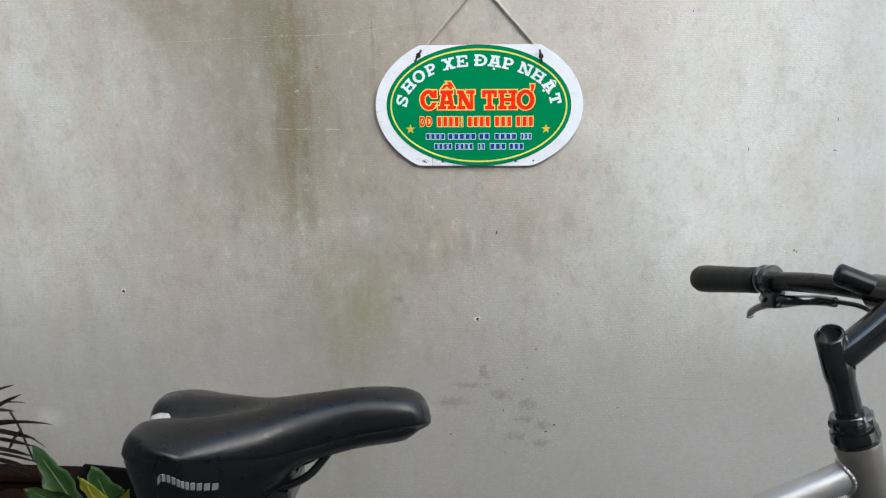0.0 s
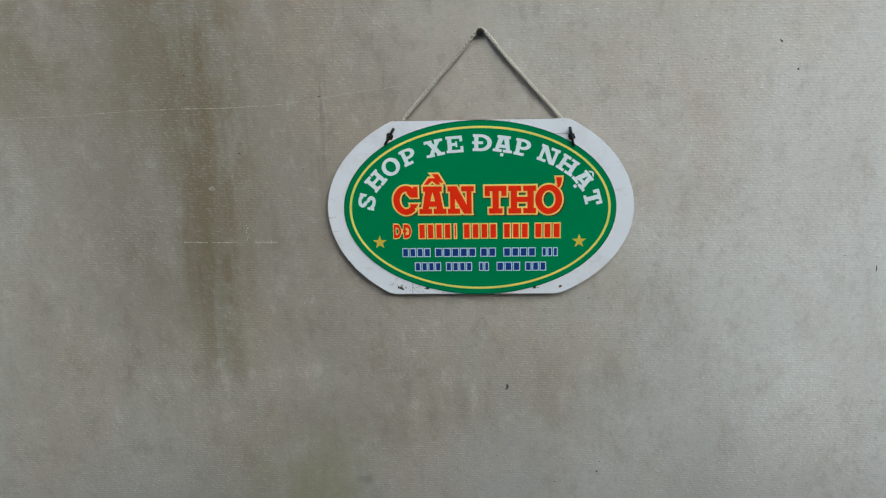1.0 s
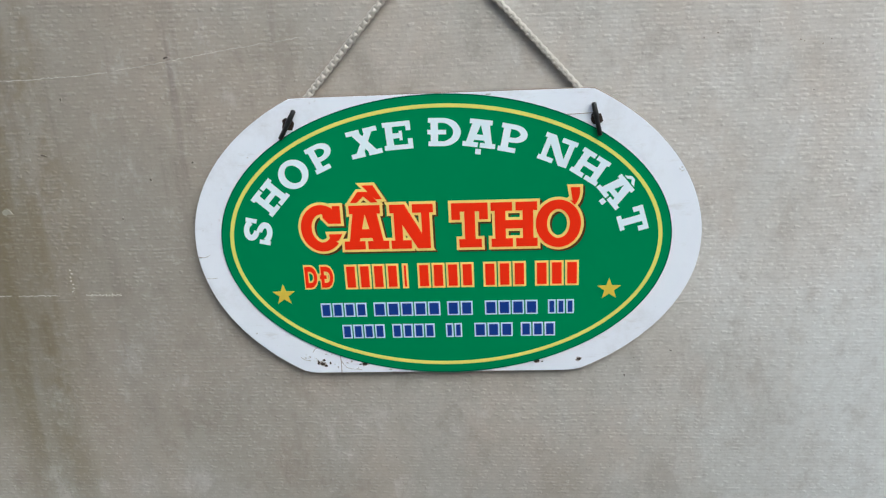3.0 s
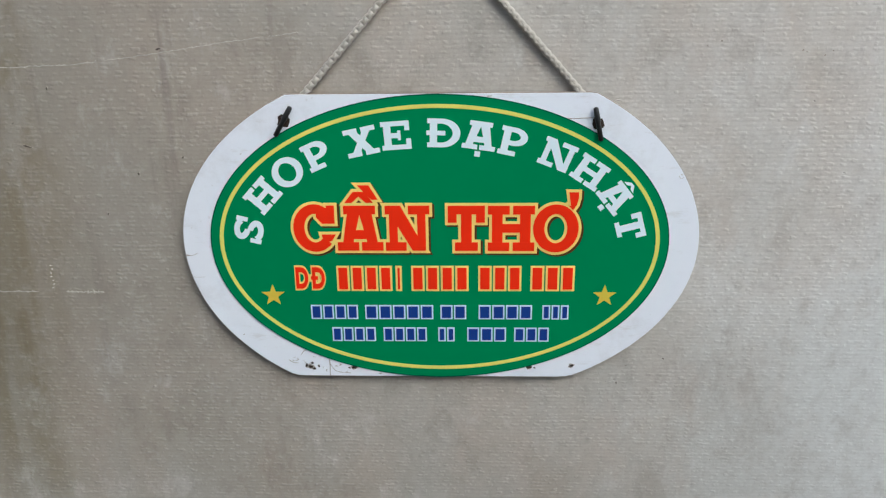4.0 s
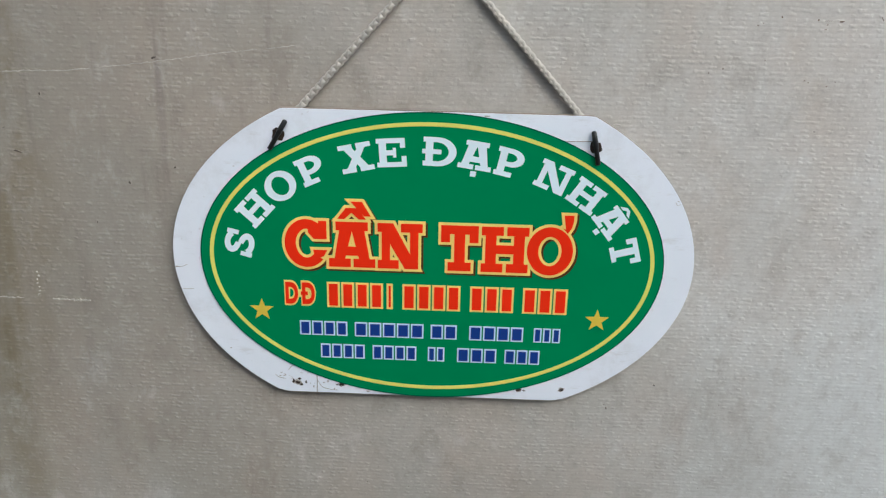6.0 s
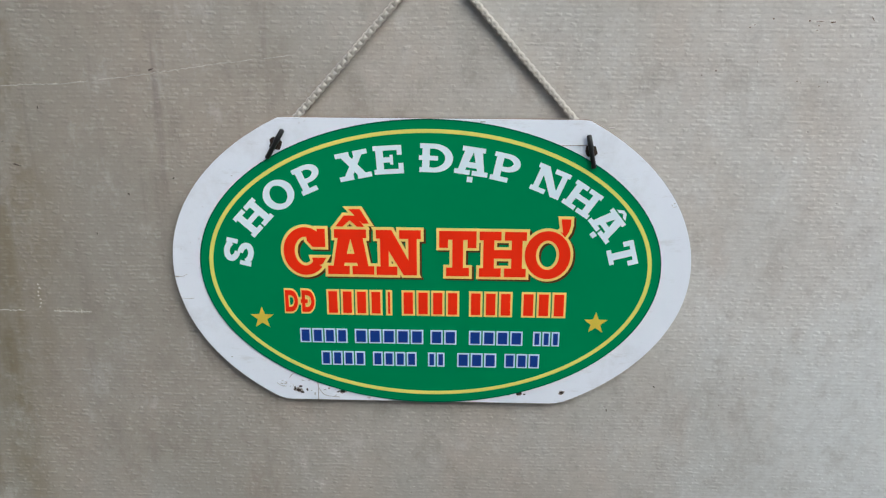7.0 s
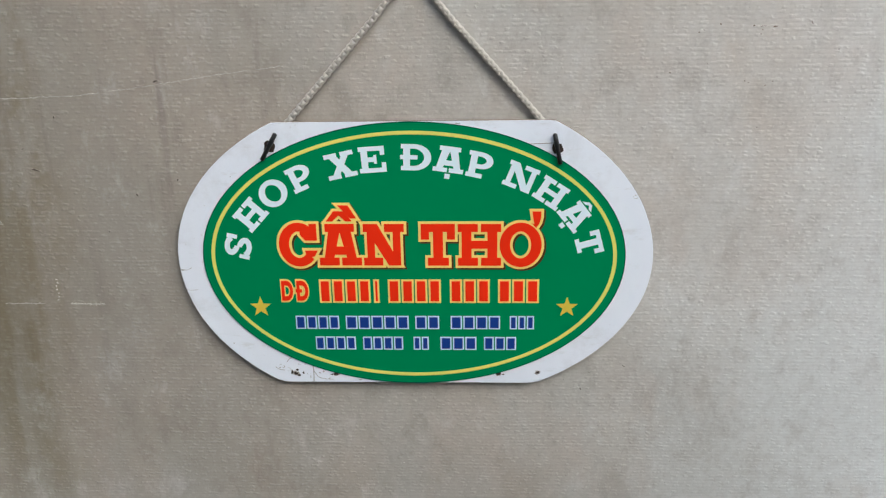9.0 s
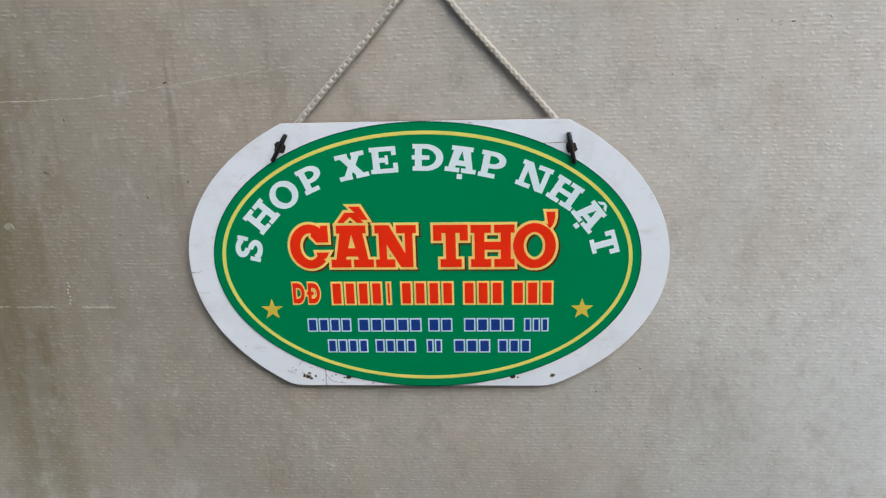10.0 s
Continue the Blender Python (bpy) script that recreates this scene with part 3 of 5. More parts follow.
scratch([(-0.48, 0, 1.1555), (-0.409, 0, 1.158), (-0.357, 0, 1.1608), (-0.31, 0, 1.1628), (-0.24, 0, 1.1635), (-0.199, 0, 1.1650),
         (-0.152, 0, 1.1706), (-0.119, 0, 1.1755), (-0.074, 0, 1.1810)], 0.00034, 0.06)
scratch([(0.262, 0, 0.607), (0.30, 0, 0.6075), (0.35, 0, 0.606), (0.385, 0, 0.607)], 0.0004, 0.1, M_HAIRLINE)
scratch([(0.325, 0, 0.945), (0.314, 0, 0.925), (0.309, 0, 0.900), (0.311, 0, 0.872)], 0.00034)
scratch([(-0.300, 0, 1.0290), (-0.270, 0, 1.0285), (-0.243, 0, 1.0283)], 0.0005)
scratch([(-0.226, 0, 1.0285), (-0.214, 0, 1.0282), (-0.203, 0, 1.0280)], 0.0008, 0.0)


# ---- screw and sign ----
SCREW = (0.0044, 1.2294)
screw = thing("screw", (SCREW[0], WALL_Y, SCREW[1]), "dark steel cross-head screw driven into the grey wall", "screw")
bm = bmesh.new()
turned(bm, (SCREW[0], WALL_Y + 0.02, SCREW[1]), (SCREW[0], 0, SCREW[1]), [(0, 0.0012), (0.0235, 0.0014)], 12)
part("shank", bm, M_NAIL, screw, smooth=True)
bm = bmesh.new()
turned(bm, (SCREW[0], WALL_Y - 0.0060, SCREW[1]), (SCREW[0], 9, SCREW[1]), [(0, 0.0026), (0.0003, 0.0034), (0.0008, 0.0037), (0.0012, 0.0036), (0.0032, 0.0013)], 24)
head = part("head", bm, M_NAIL, screw)
for turn in (0.35, 0.35 + math.pi / 2):
    bm = bmesh.new()
    box(bm, -0.0021, 0.0021, -0.0001, 0.0004, -0.00045, 0.00045, 0.0, pose(SCREW[0], WALL_Y - 0.0060, SCREW[1], 0, math.degrees(turn), 0))
    part("slot", bm, M_BLACK, head, "black slot of the cross recess")

SIGN_Z, FRONT = 1.0615, 1.1192
sign = thing("hanging_sign", (0, FRONT, SIGN_Z), "white oval board with green shop sign hung on cord", "sign")


SIGN_X = 0.0006


def oval(a, b, steps=160):
    """An ellipse round the sign's middle."""
    return [(SIGN_X + a * math.cos(2 * math.pi * k / steps), SIGN_Z + b * math.sin(2 * math.pi * k / steps)) for k in range(steps)]


def board_outline(a, grow, top, bottom, steps=200):
    """A hand-cut oval, fuller at two of its shoulders, sawn flat above and below."""
    out = []
    for k in range(steps):
        t = 2 * math.pi * k / steps
        c, q = math.cos(t), math.sin(t)
        b = (0.1065 if c > 0 else 0.1045) if q > 0 else (0.1010 if c > 0 else 0.1075)
        b += (0.1045 - b) * max(0.0, 1 - 3 * abs(q)) + (0.1060 - b) * max(0.0, 1 - 3 * abs(c))
        p = (SIGN_X + 0.0004 + (a + grow) * c, SIGN_Z + max(-bottom - grow, min(top + grow, (b + grow) * q)))
        if not out or abs(p[0] - out[-1][0]) + abs(p[1] - out[-1][1]) > 1e-4:
            out.append(p)
    return out


bm = bmesh.new()
prism(bm, board_outline(0.1492, 0.0, 0.0866, 0.0864), FRONT, FRONT + 0.0034)
rim = [e for e in bm.edges if all(abs(v.co.y - FRONT) < 1e-6 for v in e.verts)]
bmesh.ops.bevel(bm, geom=rim, offset=0.0005, segments=2, affect="EDGES")
board = part("board", bm, M_WHITE, sign, "off-white painted board, chipped along its edge")
bm = bmesh.new()
prism(bm, board_outline(0.1492, 0.0002, 0.0866, 0.0864), FRONT + 0.0011, FRONT + 0.0040)
part("edge_band", bm, M_EDGE, sign, "bare brown edge of the board")
bm = bmesh.new()
prism(bm, oval(0.1325, 0.0865), FRONT - 0.0005, FRONT + 0.001)
part("green_panel", bm, M_GREEN, sign, "glossy green oval vinyl panel")


def ring(a0, b0, a1, b1, y0, y1, steps=120):
    bm = bmesh.new()
    rows = []
    for a, b, y in ((a0, b0, y1), (a0, b0, y0), (a1, b1, y0), (a1, b1, y1)):
        rows.append([bm.verts.new((SIGN_X + a * math.cos(2 * math.pi * k / steps), y, SIGN_Z + b * math.sin(2 * math.pi * k / steps))) for k in range(steps)])
    for r0, r1 in zip(rows, rows[1:] + rows[:1]):
        for k in range(steps):
            bm.faces.new((r0[k], r0[(k + 1) % steps], r1[(k + 1) % steps], r1[k]))
    return bm


part("panel_edge", ring(0.1321, 0.0861, 0.1327, 0.0867, FRONT - 0.00056, FRONT + 0.0005), M_DARKGREEN, sign, "dark cut edge of the green panel")
part("border_line", ring(0.1250, 0.0790, 0.1273, 0.0812, FRONT - 0.0007, FRONT), M_RING, sign, "thin yellow oval border line")

CAP = 0.682


def glyph_mesh(char, offset, depth):
    """The outline of one character of the built-in font, thickened by offset."""
    data = bpy.data.curves.new("glyph", "FONT")
    data.body, data.offset, data.extrude, data.resolution_u = char, offset, depth, 6
    ob = new("glyph", data)
    bpy.context.view_layer.update()
    me = bpy.data.meshes.new_from_object(ob.evaluated_get(bpy.context.evaluated_depsgraph_get()))
    verts = [v.co.copy() for v in me.vertices]
    faces = [tuple(p.vertices) for p in me.polygons]
    bpy.data.objects.remove(ob)
    bpy.data.curves.remove(data)
    bpy.data.meshes.remove(me)
    return verts, faces


def grown(outline, by):
    """An outline pushed outwards."""
    out, n = [], len(outline)
    area = sum(outline[k][0] * outline[(k + 1) % n][1] - outline[(k + 1) % n][0] * outline[k][1] for k in range(n))
    turn = 1 if area > 0 else -1
    for k in range(n):
        p, a, b = (Vector(outline[j % n]) for j in (k, k - 1, k + 1))
        d0, d1 = (p - a).normalized(), (b - p).normalized()
        n0, n1 = Vector((d0.y, -d0.x)) * turn, Vector((d1.y, -d1.x)) * turn
        m = n0 + n1
        m = m / max(0.35, m.dot(n0))
        out.append(tuple(p + m * by))
    return out


# A slab-serif alphabet, drawn stroke by stroke: height 1, width w, stem s, slab t.
def rect(x0, x1, y0, y1):
    return ("poly", [(x0, y0), (x1, y0), (x1, y1), (x0, y1)])


def arc(cx, cy, rx, ry, a0, a1, wide, thin, steps=40, closed=False):
    """A curved stroke round an ellipse, wide at its sides and thin above and below; degrees."""
    line = []
    for k in range(steps + (0 if closed else 1)):
        a = radians(a0 + (a1 - a0) * k / steps)
        c = abs(math.cos(a)) ** 1.5
        h = (thin + (wide - thin) * c) / 2
        line.append((cx + (rx - h) * math.cos(a), cy + (ry - h) * math.sin(a), h))
    return ("stroke", line, closed)


def strokes(char, w, s, t):
    h, e = w / 2, 0.085
    if char == "H":
        x, k = h - e - s / 2, 0.035
        return [rect(sx * x - s / 2, sx * x + s / 2, 0, 1) for sx in (-1, 1)] + [rect(-x, x, 0.41, 0.60)] + [
            rect(*sorted((sx * h, sx * k)), *r) for sx in (-1, 1) for r in ((0, t), (1 - t, 1))]
    if char == "N":
        v = s * 0.78
        return [rect(-h + e, -h + e + v, 0, 1), rect(h - e - v, h - e, 0, 1), ("poly", [(-h, 1), (-h + 1.45 * s, 1), (h - e, 0), (h - e - 1.25 * s, 0)]),
                rect(-h, -h + 0.47 * w, 0, t), rect(-h, -h + 0.3 * w, 1 - t, 1), rect(h - 0.48 * w, h, 1 - t, 1)]
    if char in "AẠẬẦ":
        f = 0.93 * s
        legs = [("poly", [(sx * (h - e), 0), (sx * (h - e - f), 0), (-sx * 0.05 * w, 1), (sx * 0.235 * w, 1)]) for sx in (-1, 1)]
        out = legs + [rect(-0.30 * w, 0.30 * w, 0.26, 0.46), rect(-0.345 * w, 0.345 * w, 1 - t, 1)] + [
            rect(*sorted((sx * h, sx * 0.03 * w)), 0, t) for sx in (-1, 1)]
        hat = ("poly", [(-0.30, 1.06), (-0.12, 1.30), (0.12, 1.30), (0.30, 1.06), (0.15, 1.06), (0.0, 1.20), (-0.15, 1.06)])
        if char in "ẠẬ":
            out.append(rect(-0.10, 0.10, -0.25, -0.06))
        if char == "Ậ":
            out.append(("poly", [(-0.27, 1.05), (-0.08, 1.24), (0.08, 1.24), (0.27, 1.05), (0.12, 1.05), (0.0, 1.15), (-0.12, 1.05)]))
        if char == "Ầ":
            out += [hat, ("poly", [(-0.02, 1.44), (0.22, 1.44), (0.40, 1.13), (0.26, 1.13)])]
        return out
    if char == "T":
        return [rect(-h, h, 1 - t, 1), rect(-s / 2, s / 2, 0, 1), rect(-0.285 * w - 0.02, 0.285 * w + 0.02, 0, t)] + [
            rect(*sorted((sx * h, sx * (h - 0.185))), 0.63, 1) for sx in (-1, 1)]
    if char == "E":
        x = -h + e
        return [rect(x, x + s, 0, 1), rect(-h, h, 0, t), rect(-h, h - 0.03, 1 - t, 1), rect(h - 0.17, h, 0, 0.37), rect(h - 0.20, h - 0.03, 0.66, 1),
                rect(x, 0.16 * w, 0.41, 0.59), rect(0.16 * w - 0.11, 0.16 * w, 0.33, 0.67)]
    if char == "P":
        x, m = -h + e, 0.36
        return [rect(x, x + s, 0, 1), rect(-h, -h + 0.66 * w, 0, t), rect(-h, 0.02, 1 - t, 1), rect(x, 0.02, m, m + t),
                arc(0.0, (1 + m) / 2, h, (1 - m) / 2, -90, 90, s * 0.98, t, 24)]
    if char in "DĐ":
        x = -h + e + (0.03 if char == "Đ" else 0)
        out = [rect(x, x + s, 0, 1), rect(-h + 0.03, -0.04, 0, t), rect(-h + 0.03, -0.04, 1 - t, 1), arc(-0.06, 0.5, h + 0.06, 0.5, -90, 90, s * 1.05, t, 28)]
        return out + [rect(-h, 0.06 * w, 0.42, 0.58)]
    if char in "OƠ":
        out = [arc(0, 0.5, h, 0.53, 0, 360, s * 1.05, t * 1.08, 56, True)]
        if char == "Ơ":
            out.append(("poly", [(0.235, 1.02), (0.30, 0.99), (0.255, 1.29), (0.455, 1.29), (0.455, 1.16), (0.42, 1.02), (0.345, 0.90)]))
        return out
    if char == "C":
        return [arc(0, 0.5, h, 0.53, 42, 318, s * 1.05, t * 1.10, 48), rect(h - 0.20, h - 0.03, 0.60, 1.0), ("poly", [(h - 0.42, 0.74), (h - 0.42, 0.94), (h - 0.10, 0.86), (h - 0.10, 0.60), (h - 0.30, 0.60)]),
                ("poly", [(h * 0.40, 0.155), (h * 0.30, 0.36), (h - 0.02, 0.36), (h - 0.10, 0.22)])]
    if char == "X":
        f = 0.62 * s
        return [("poly", [(-h + e + 0.0, 1), (-h + e + 2 * f, 1), (h - e, 0), (h - e - 2 * f, 0)]), ("poly", [(h - e, 1), (h - e - 1.8 * f, 1), (-h + e, 0), (-h + e + 1.8 * f, 0)])] + [
            rect(*sorted((sx * h, sx * 0.06 * w)), *r) for sx in (-1, 1) for r in ((0, t), (1 - t, 1))]
    if char == "S":
        q = t * 1.15
        return [arc(0.01, 0.735, h - 0.03, 0.285, 20, 270, s * 0.86, q, 26), arc(-0.01, 0.265, h - 0.03, 0.285, 90, -160, s * 0.86, q, 26),
                rect(h - 0.16, h, 0.60, 1.0), rect(-h, -h + 0.16, 0.0, 0.40)]
    return []


def letter(char, cx, cz, height, width, turn, y, material, name="letter", edge=0.0, s=0.255, t=0.17, shift=(0, 0), nudge=0.0, label=""):
    """One flat slab-serif letter whose middle stands at (cx, cz); edge: how far it is grown for a lower layer."""
    c, sn = math.cos(turn), math.sin(turn)
    bm = bmesh.new()

    def put(p, depth):
        px, py = p[0] * height, (p[1] - 0.5) * height
        return bm.verts.new((cx + shift[0] + px * c - py * sn, depth, cz + shift[1] + px * sn + py * c))

    def wall_of(loop_front, loop_back):
        for k in range(len(loop_front)):
            j = (k + 1) % len(loop_front)
            bm.faces.new((loop_front[k], loop_back[k], loop_back[j], loop_front[j]))

    for k, piece in enumerate(strokes(char, width / height, s, t)):
        front_y = y - 0.00012 - 0.00001 * k - nudge
        if piece[0] == "poly":
            outline = grown(piece[1], edge) if edge else piece[1]
            front, back = [put(p, front_y) for p in outline], [put(p, y) for p in outline]
            bm.faces.new(front)
            wall_of(front, back)
            continue
        line, closed = piece[1], piece[2]
        n, inner, outer = len(line), [], []
        for i, (px, py, half) in enumerate(line):
            a, b = line[(i - 1) % n if closed else max(0, i - 1)], line[(i + 1) % n if closed else min(n - 1, i + 1)]
            d = Vector((b[0] - a[0], b[1] - a[1])).normalized()
            side = Vector((d.y, -d.x)) * (half + edge)
            p = Vector((px, py))
            if not closed and i in (0, n - 1):
                p += d * (edge if i else -edge)
            outer.append(p + side)
            inner.append(p - side)
        of, inf = [put(p, front_y) for p in outer], [put(p, front_y) for p in inner]
        ob_, inb = [put(p, y) for p in outer], [put(p, y) for p in inner]
        for i in range(n if closed else n - 1):
            j = (i + 1) % n
            bm.faces.new((of[i], of[j], inf[j], inf[i]))
            bm.faces.new((of[i], ob_[i], ob_[j], of[j]))
            bm.faces.new((inf[i], inb[i], inb[j], inf[j]))
    return part(name, bm, material, sign, label)


def sans_letter(char, cx, cz, height, width, y, thick, material, name, edge, label=""):
    """One condensed plain letter of the built-in font, its bar added where it has one."""
    offset, base = 0.045, {"Đ": "D"}.get(char, char)
    full = CAP + 2 * offset
    verts, faces = glyph_mesh(base, offset + edge * full, 0.1)
    plain, _ = glyph_mesh(base, offset, 0.0)
    x0, x1 = min(v.x for v in plain), max(v.x for v in plain)
    bm = bmesh.new()
    made = [bm.verts.new((cx + ((v.x - (x0 + x1) / 2) / (x1 - x0)) * width, y - thick if v.z > 0 else y, cz + ((v.y + offset) / full - 0.5) * height)) for v in verts]
    for f in faces:
        if len(set(f)) > 2:
            try:
                bm.faces.new([made[k] for k in f])
            except ValueError:
                pass
    if char == "Đ":
        g = edge * height
        x, z, r = cx - 0.60 * width, cz, 0.085 * height
        prism(bm, [(x - g, z - r - g), (cx - 0.05 * width + g, z - r - g), (cx - 0.05 * width + g, z + r + g), (x - g, z + r + g)], y - thick - 0.00001, y)
    return part(name, bm, material, sign, label)


ON = FRONT - 0.0005
for char, cx, cz, width, height, turn in (
        ("S", -0.1090, 1.0700, 0.0146, 0.0166, 76.5), ("H", -0.0993, 1.0907, 0.0178, 0.0161, 47.4), ("O", -0.0841, 1.1044, 0.0184, 0.0162, 35.5),
        ("P", -0.0667, 1.1141, 0.0147, 0.0159, 24.3), ("X", -0.0413, 1.1218, 0.0182, 0.0160, 11.8), ("E", -0.0218, 1.1252, 0.0164, 0.0161, 3.7),
        ("Đ", 0.0046, 1.1264, 0.0189, 0.0162, -1.8), ("Ạ", 0.0248, 1.1249, 0.0186, 0.0160, -8.2), ("P", 0.0433, 1.1213, 0.0152, 0.0161, -12.4),
        ("N", 0.0681, 1.1137, 0.0190, 0.0160, -22.2), ("H", 0.0863, 1.1038, 0.0179, 0.0158, -33.8), ("Ậ", 0.1015, 1.0895, 0.0179, 0.0157, -52.0),
        ("T", 0.1103, 1.0714, 0.0147, 0.0162, -74.7)):
    letter(char, cx, cz, height, width, radians(turn), ON, M_LETTER)

for k, (char, cx, width) in enumerate((("C", -0.0704, 0.0250), ("Ầ", -0.0443, 0.0266), ("N", -0.0168, 0.0256), ("T", 0.0171, 0.0212), ("H", 0.0428, 0.0268), ("Ơ", 0.0683, 0.0260))):
    cz, lift = 1.0711 - 0.0032 * (cx + 0.0704), 0.000004 * k
    letter(char, cx, cz, 0.0273, width, 0, ON, M_SHADE, "letter_shadow", 0.064, 0.225, 0.19, (0.0011, -0.0010), lift)
    letter(char, cx, cz, 0.0273, width, 0, ON - 0.00022, M_YELLOW, "letter_edging", 0.060, 0.225, 0.19, (0, 0), lift)
    letter(char, cx, cz, 0.0273, width, 0, ON - 0.00044, M_RED, "letter", 0.0, 0.225, 0.19, (0, 0), lift, "red slab-serif letter")
for char, cx in (("D", -0.0800), ("Đ", -0.0702)):
    sans_letter(char, cx, 1.0400, 0.0136, 0.0074, ON, 0.00015, M_YELLOW, "letter_edging", 0.085)
    sans_letter(char, cx, 1.0400, 0.0136, 0.0074, ON - 0.00015, 0.00020, M_RED, "letter", 0.0, "red letter")


def bars(words, z, height, edge, material, edging, gap, lean=0.0):
    """A line of lettering as plain upright bars: words of (start, end, count)."""
    for x0, x1, count in words:
        step = (x1 - x0) / count
        for k in range(count):
            a, b = x0 + k * step + gap / 2, x0 + (k + 1) * step - gap / 2
            for grow, y0, y1, mat, name in ((edge, ON - 0.00015, ON, edging, "bar_edging"), (0.0, ON - 0.00035, ON - 0.00014, material, "bar")):
                bm = bmesh.new()
                prism(bm, [(a - grow, z - height / 2 - grow), (b + grow, z - height / 2 - grow), (b + grow, z + height / 2 + grow), (a - grow, z + height / 2 + grow)],
                      y0 - (0.00001 * (k % 2) if grow else 0), y1)
                part(name, bm, mat, sign)


bars([(-0.0598, -0.0262, 4), (-0.0250, -0.0205, 1), (-0.0158, 0.0187, 4), (0.0235, 0.0496, 3), (0.0540, 0.0806, 3)], 1.0397, 0.0136, 0.0012, M_RED, M_YELLOW, 0.0032)
bars([(-0.0764, -0.0474, 4), (-0.0439, -0.0024, 5), (0.0010, 0.0172, 2), (0.0237, 0.0562, 4), (0.0615, 0.0778, 3)], 1.0181, 0.0074, 0.0009, M_NAVY, M_PALE, 0.0026)
bars([(-0.0643, -0.0373, 4), (-0.0334, -0.0065, 4), (-0.0005, 0.0102, 2), (0.0169, 0.0410, 3), (0.0450, 0.0665, 3)], 1.0035, 0.0074, 0.0009, M_NAVY, M_PALE, 0.0026)

for cx in (-0.098, 0.098):
    bm = bmesh.new()
    outline = []
    for k in range(10):
        a, r = math.pi / 2 + k * math.pi / 5, (0.0072 if k % 2 == 0 else 0.0029)
        outline.append((cx + r * math.cos(a), 1.0288 + r * math.sin(a)))
    prism(bm, outline, ON - 0.0003, ON)
    part("star", bm, M_STAR, sign, "small gold five-pointed star")
for cx, cz, lean in ((-0.0842, 1.1337, 0.53), (0.0896, 1.1312, -0.20)):
    bm = bmesh.new()
    turned(bm, (cx, FRONT - 0.0003, cz), (cx, 9, cz), [(0, 0.0034), (0.0012, 0.0034)], 11)
    for v in bm.verts:
        v.co.x, v.co.z = cx + (v.co.x - cx) * random.uniform(0.8, 1.2), cz + (v.co.z - cz) * random.uniform(0.85, 1.3)
    hole = part("cord_hole", bm, M_HOLE, sign, "dark frayed hole through the board")
    d = Vector((math.sin(lean), 0, math.cos(lean)))
    mid = Vector((cx, FRONT - 0.0022, cz))
    bm = bmesh.new()
    turned(bm, mid - d * 0.0094, mid + d * 0.0090, [(0, 0.0009), (0.0004, 0.0014), (0.0098, 0.0013), (0.0110, 0.0016), (0.0185, 0.0014), (0.019, 0.0008)], 12)
    part("toggle", bm, M_BLACK, sign, "short black plastic toggle pin", smooth=True)


def ragged(cx, cz, rx, rz, y, material, name, k=11, label=""):
    """A small uneven patch on the board's face."""
    bm = bmesh.new()
    prism(bm, [(cx + rx * random.uniform(0.45, 1.15) * math.cos(a), cz + rz * random.uniform(0.45, 1.15) * math.sin(a)) for a in (i * 2 * math.pi / k for i in range(k))], y, FRONT + 0.001)
    return part(name, bm, material, sign, label)


for cx, cz, r in ((-0.0787, 0.9812, 0.0021), (-0.0519, 0.9810, 0.0019), (0.0550, 0.9817, 0.0020), (0.0803, 0.9825, 0.0016)):
    ragged(cx, cz, r * 1.45, r * 1.1, FRONT - 0.0001, M_TORN, "torn_rim", label="grey torn rim of a screw hole")
    ragged(cx, cz, r * 0.95, r * 0.75, FRONT - 0.0002, M_HOLE, "screw_hole", label="dark screw hole")
for cx, cz, rx, rz in ((-0.1465, 1.054, 0.0016, 0.0004), (-0.110, 1.115, 0.0005, 0.0004), (0.1000, 1.1440, 0.0018, 0.0004), (-0.118, 1.003, 0.0006, 0.0005),
                       (0.1375, 1.1020, 0.0006, 0.0004), (-0.036, 0.9768, 0.0012, 0.0006), (0.030, 1.1468, 0.0020, 0.0004)):
    ragged(cx, cz, rx, rz, FRONT - 0.0002, M_TORN, "chip", 8)
# peeled paint near the lower corner: lifted flakes with dark edges
for cx, cz, rx, rz in ((-0.0885, 0.9865, 0.0030, 0.0018), (-0.0835, 0.9845, 0.0022, 0.0014), (-0.0745, 0.9885, 0.0034, 0.0016), (-0.0700, 0.9800, 0.0020, 0.0024),
                       (-0.0620, 0.9830, 0.0028, 0.0020), (-0.0580, 0.9782, 0.0024, 0.0012)):
    ragged(cx + 0.0002, cz - 0.0002, rx * 0.86, rz * 0.86, FRONT - 0.00006, M_TORN, "torn_rim", 13)
    ragged(cx, cz, rx * 0.8, rz * 0.8, FRONT - 0.00014, M_WHITE, "paint_flake", 13)
for cx, cz, rx, rz in ((-0.0810, 0.9822, 0.0010, 0.0016), (-0.0765, 0.9800, 0.0014, 0.0009), (-0.0775, 0.9838, 0.0012, 0.0008), (-0.0735, 0.9818, 0.0007, 0.0011),
                       (-0.0548, 0.9806, 0.0008, 0.0006), (0.0580, 0.9812, 0.0009, 0.0005)):
    ragged(cx, cz, rx, rz, FRONT - 0.0004, M_HOLE, "gouge", 9)
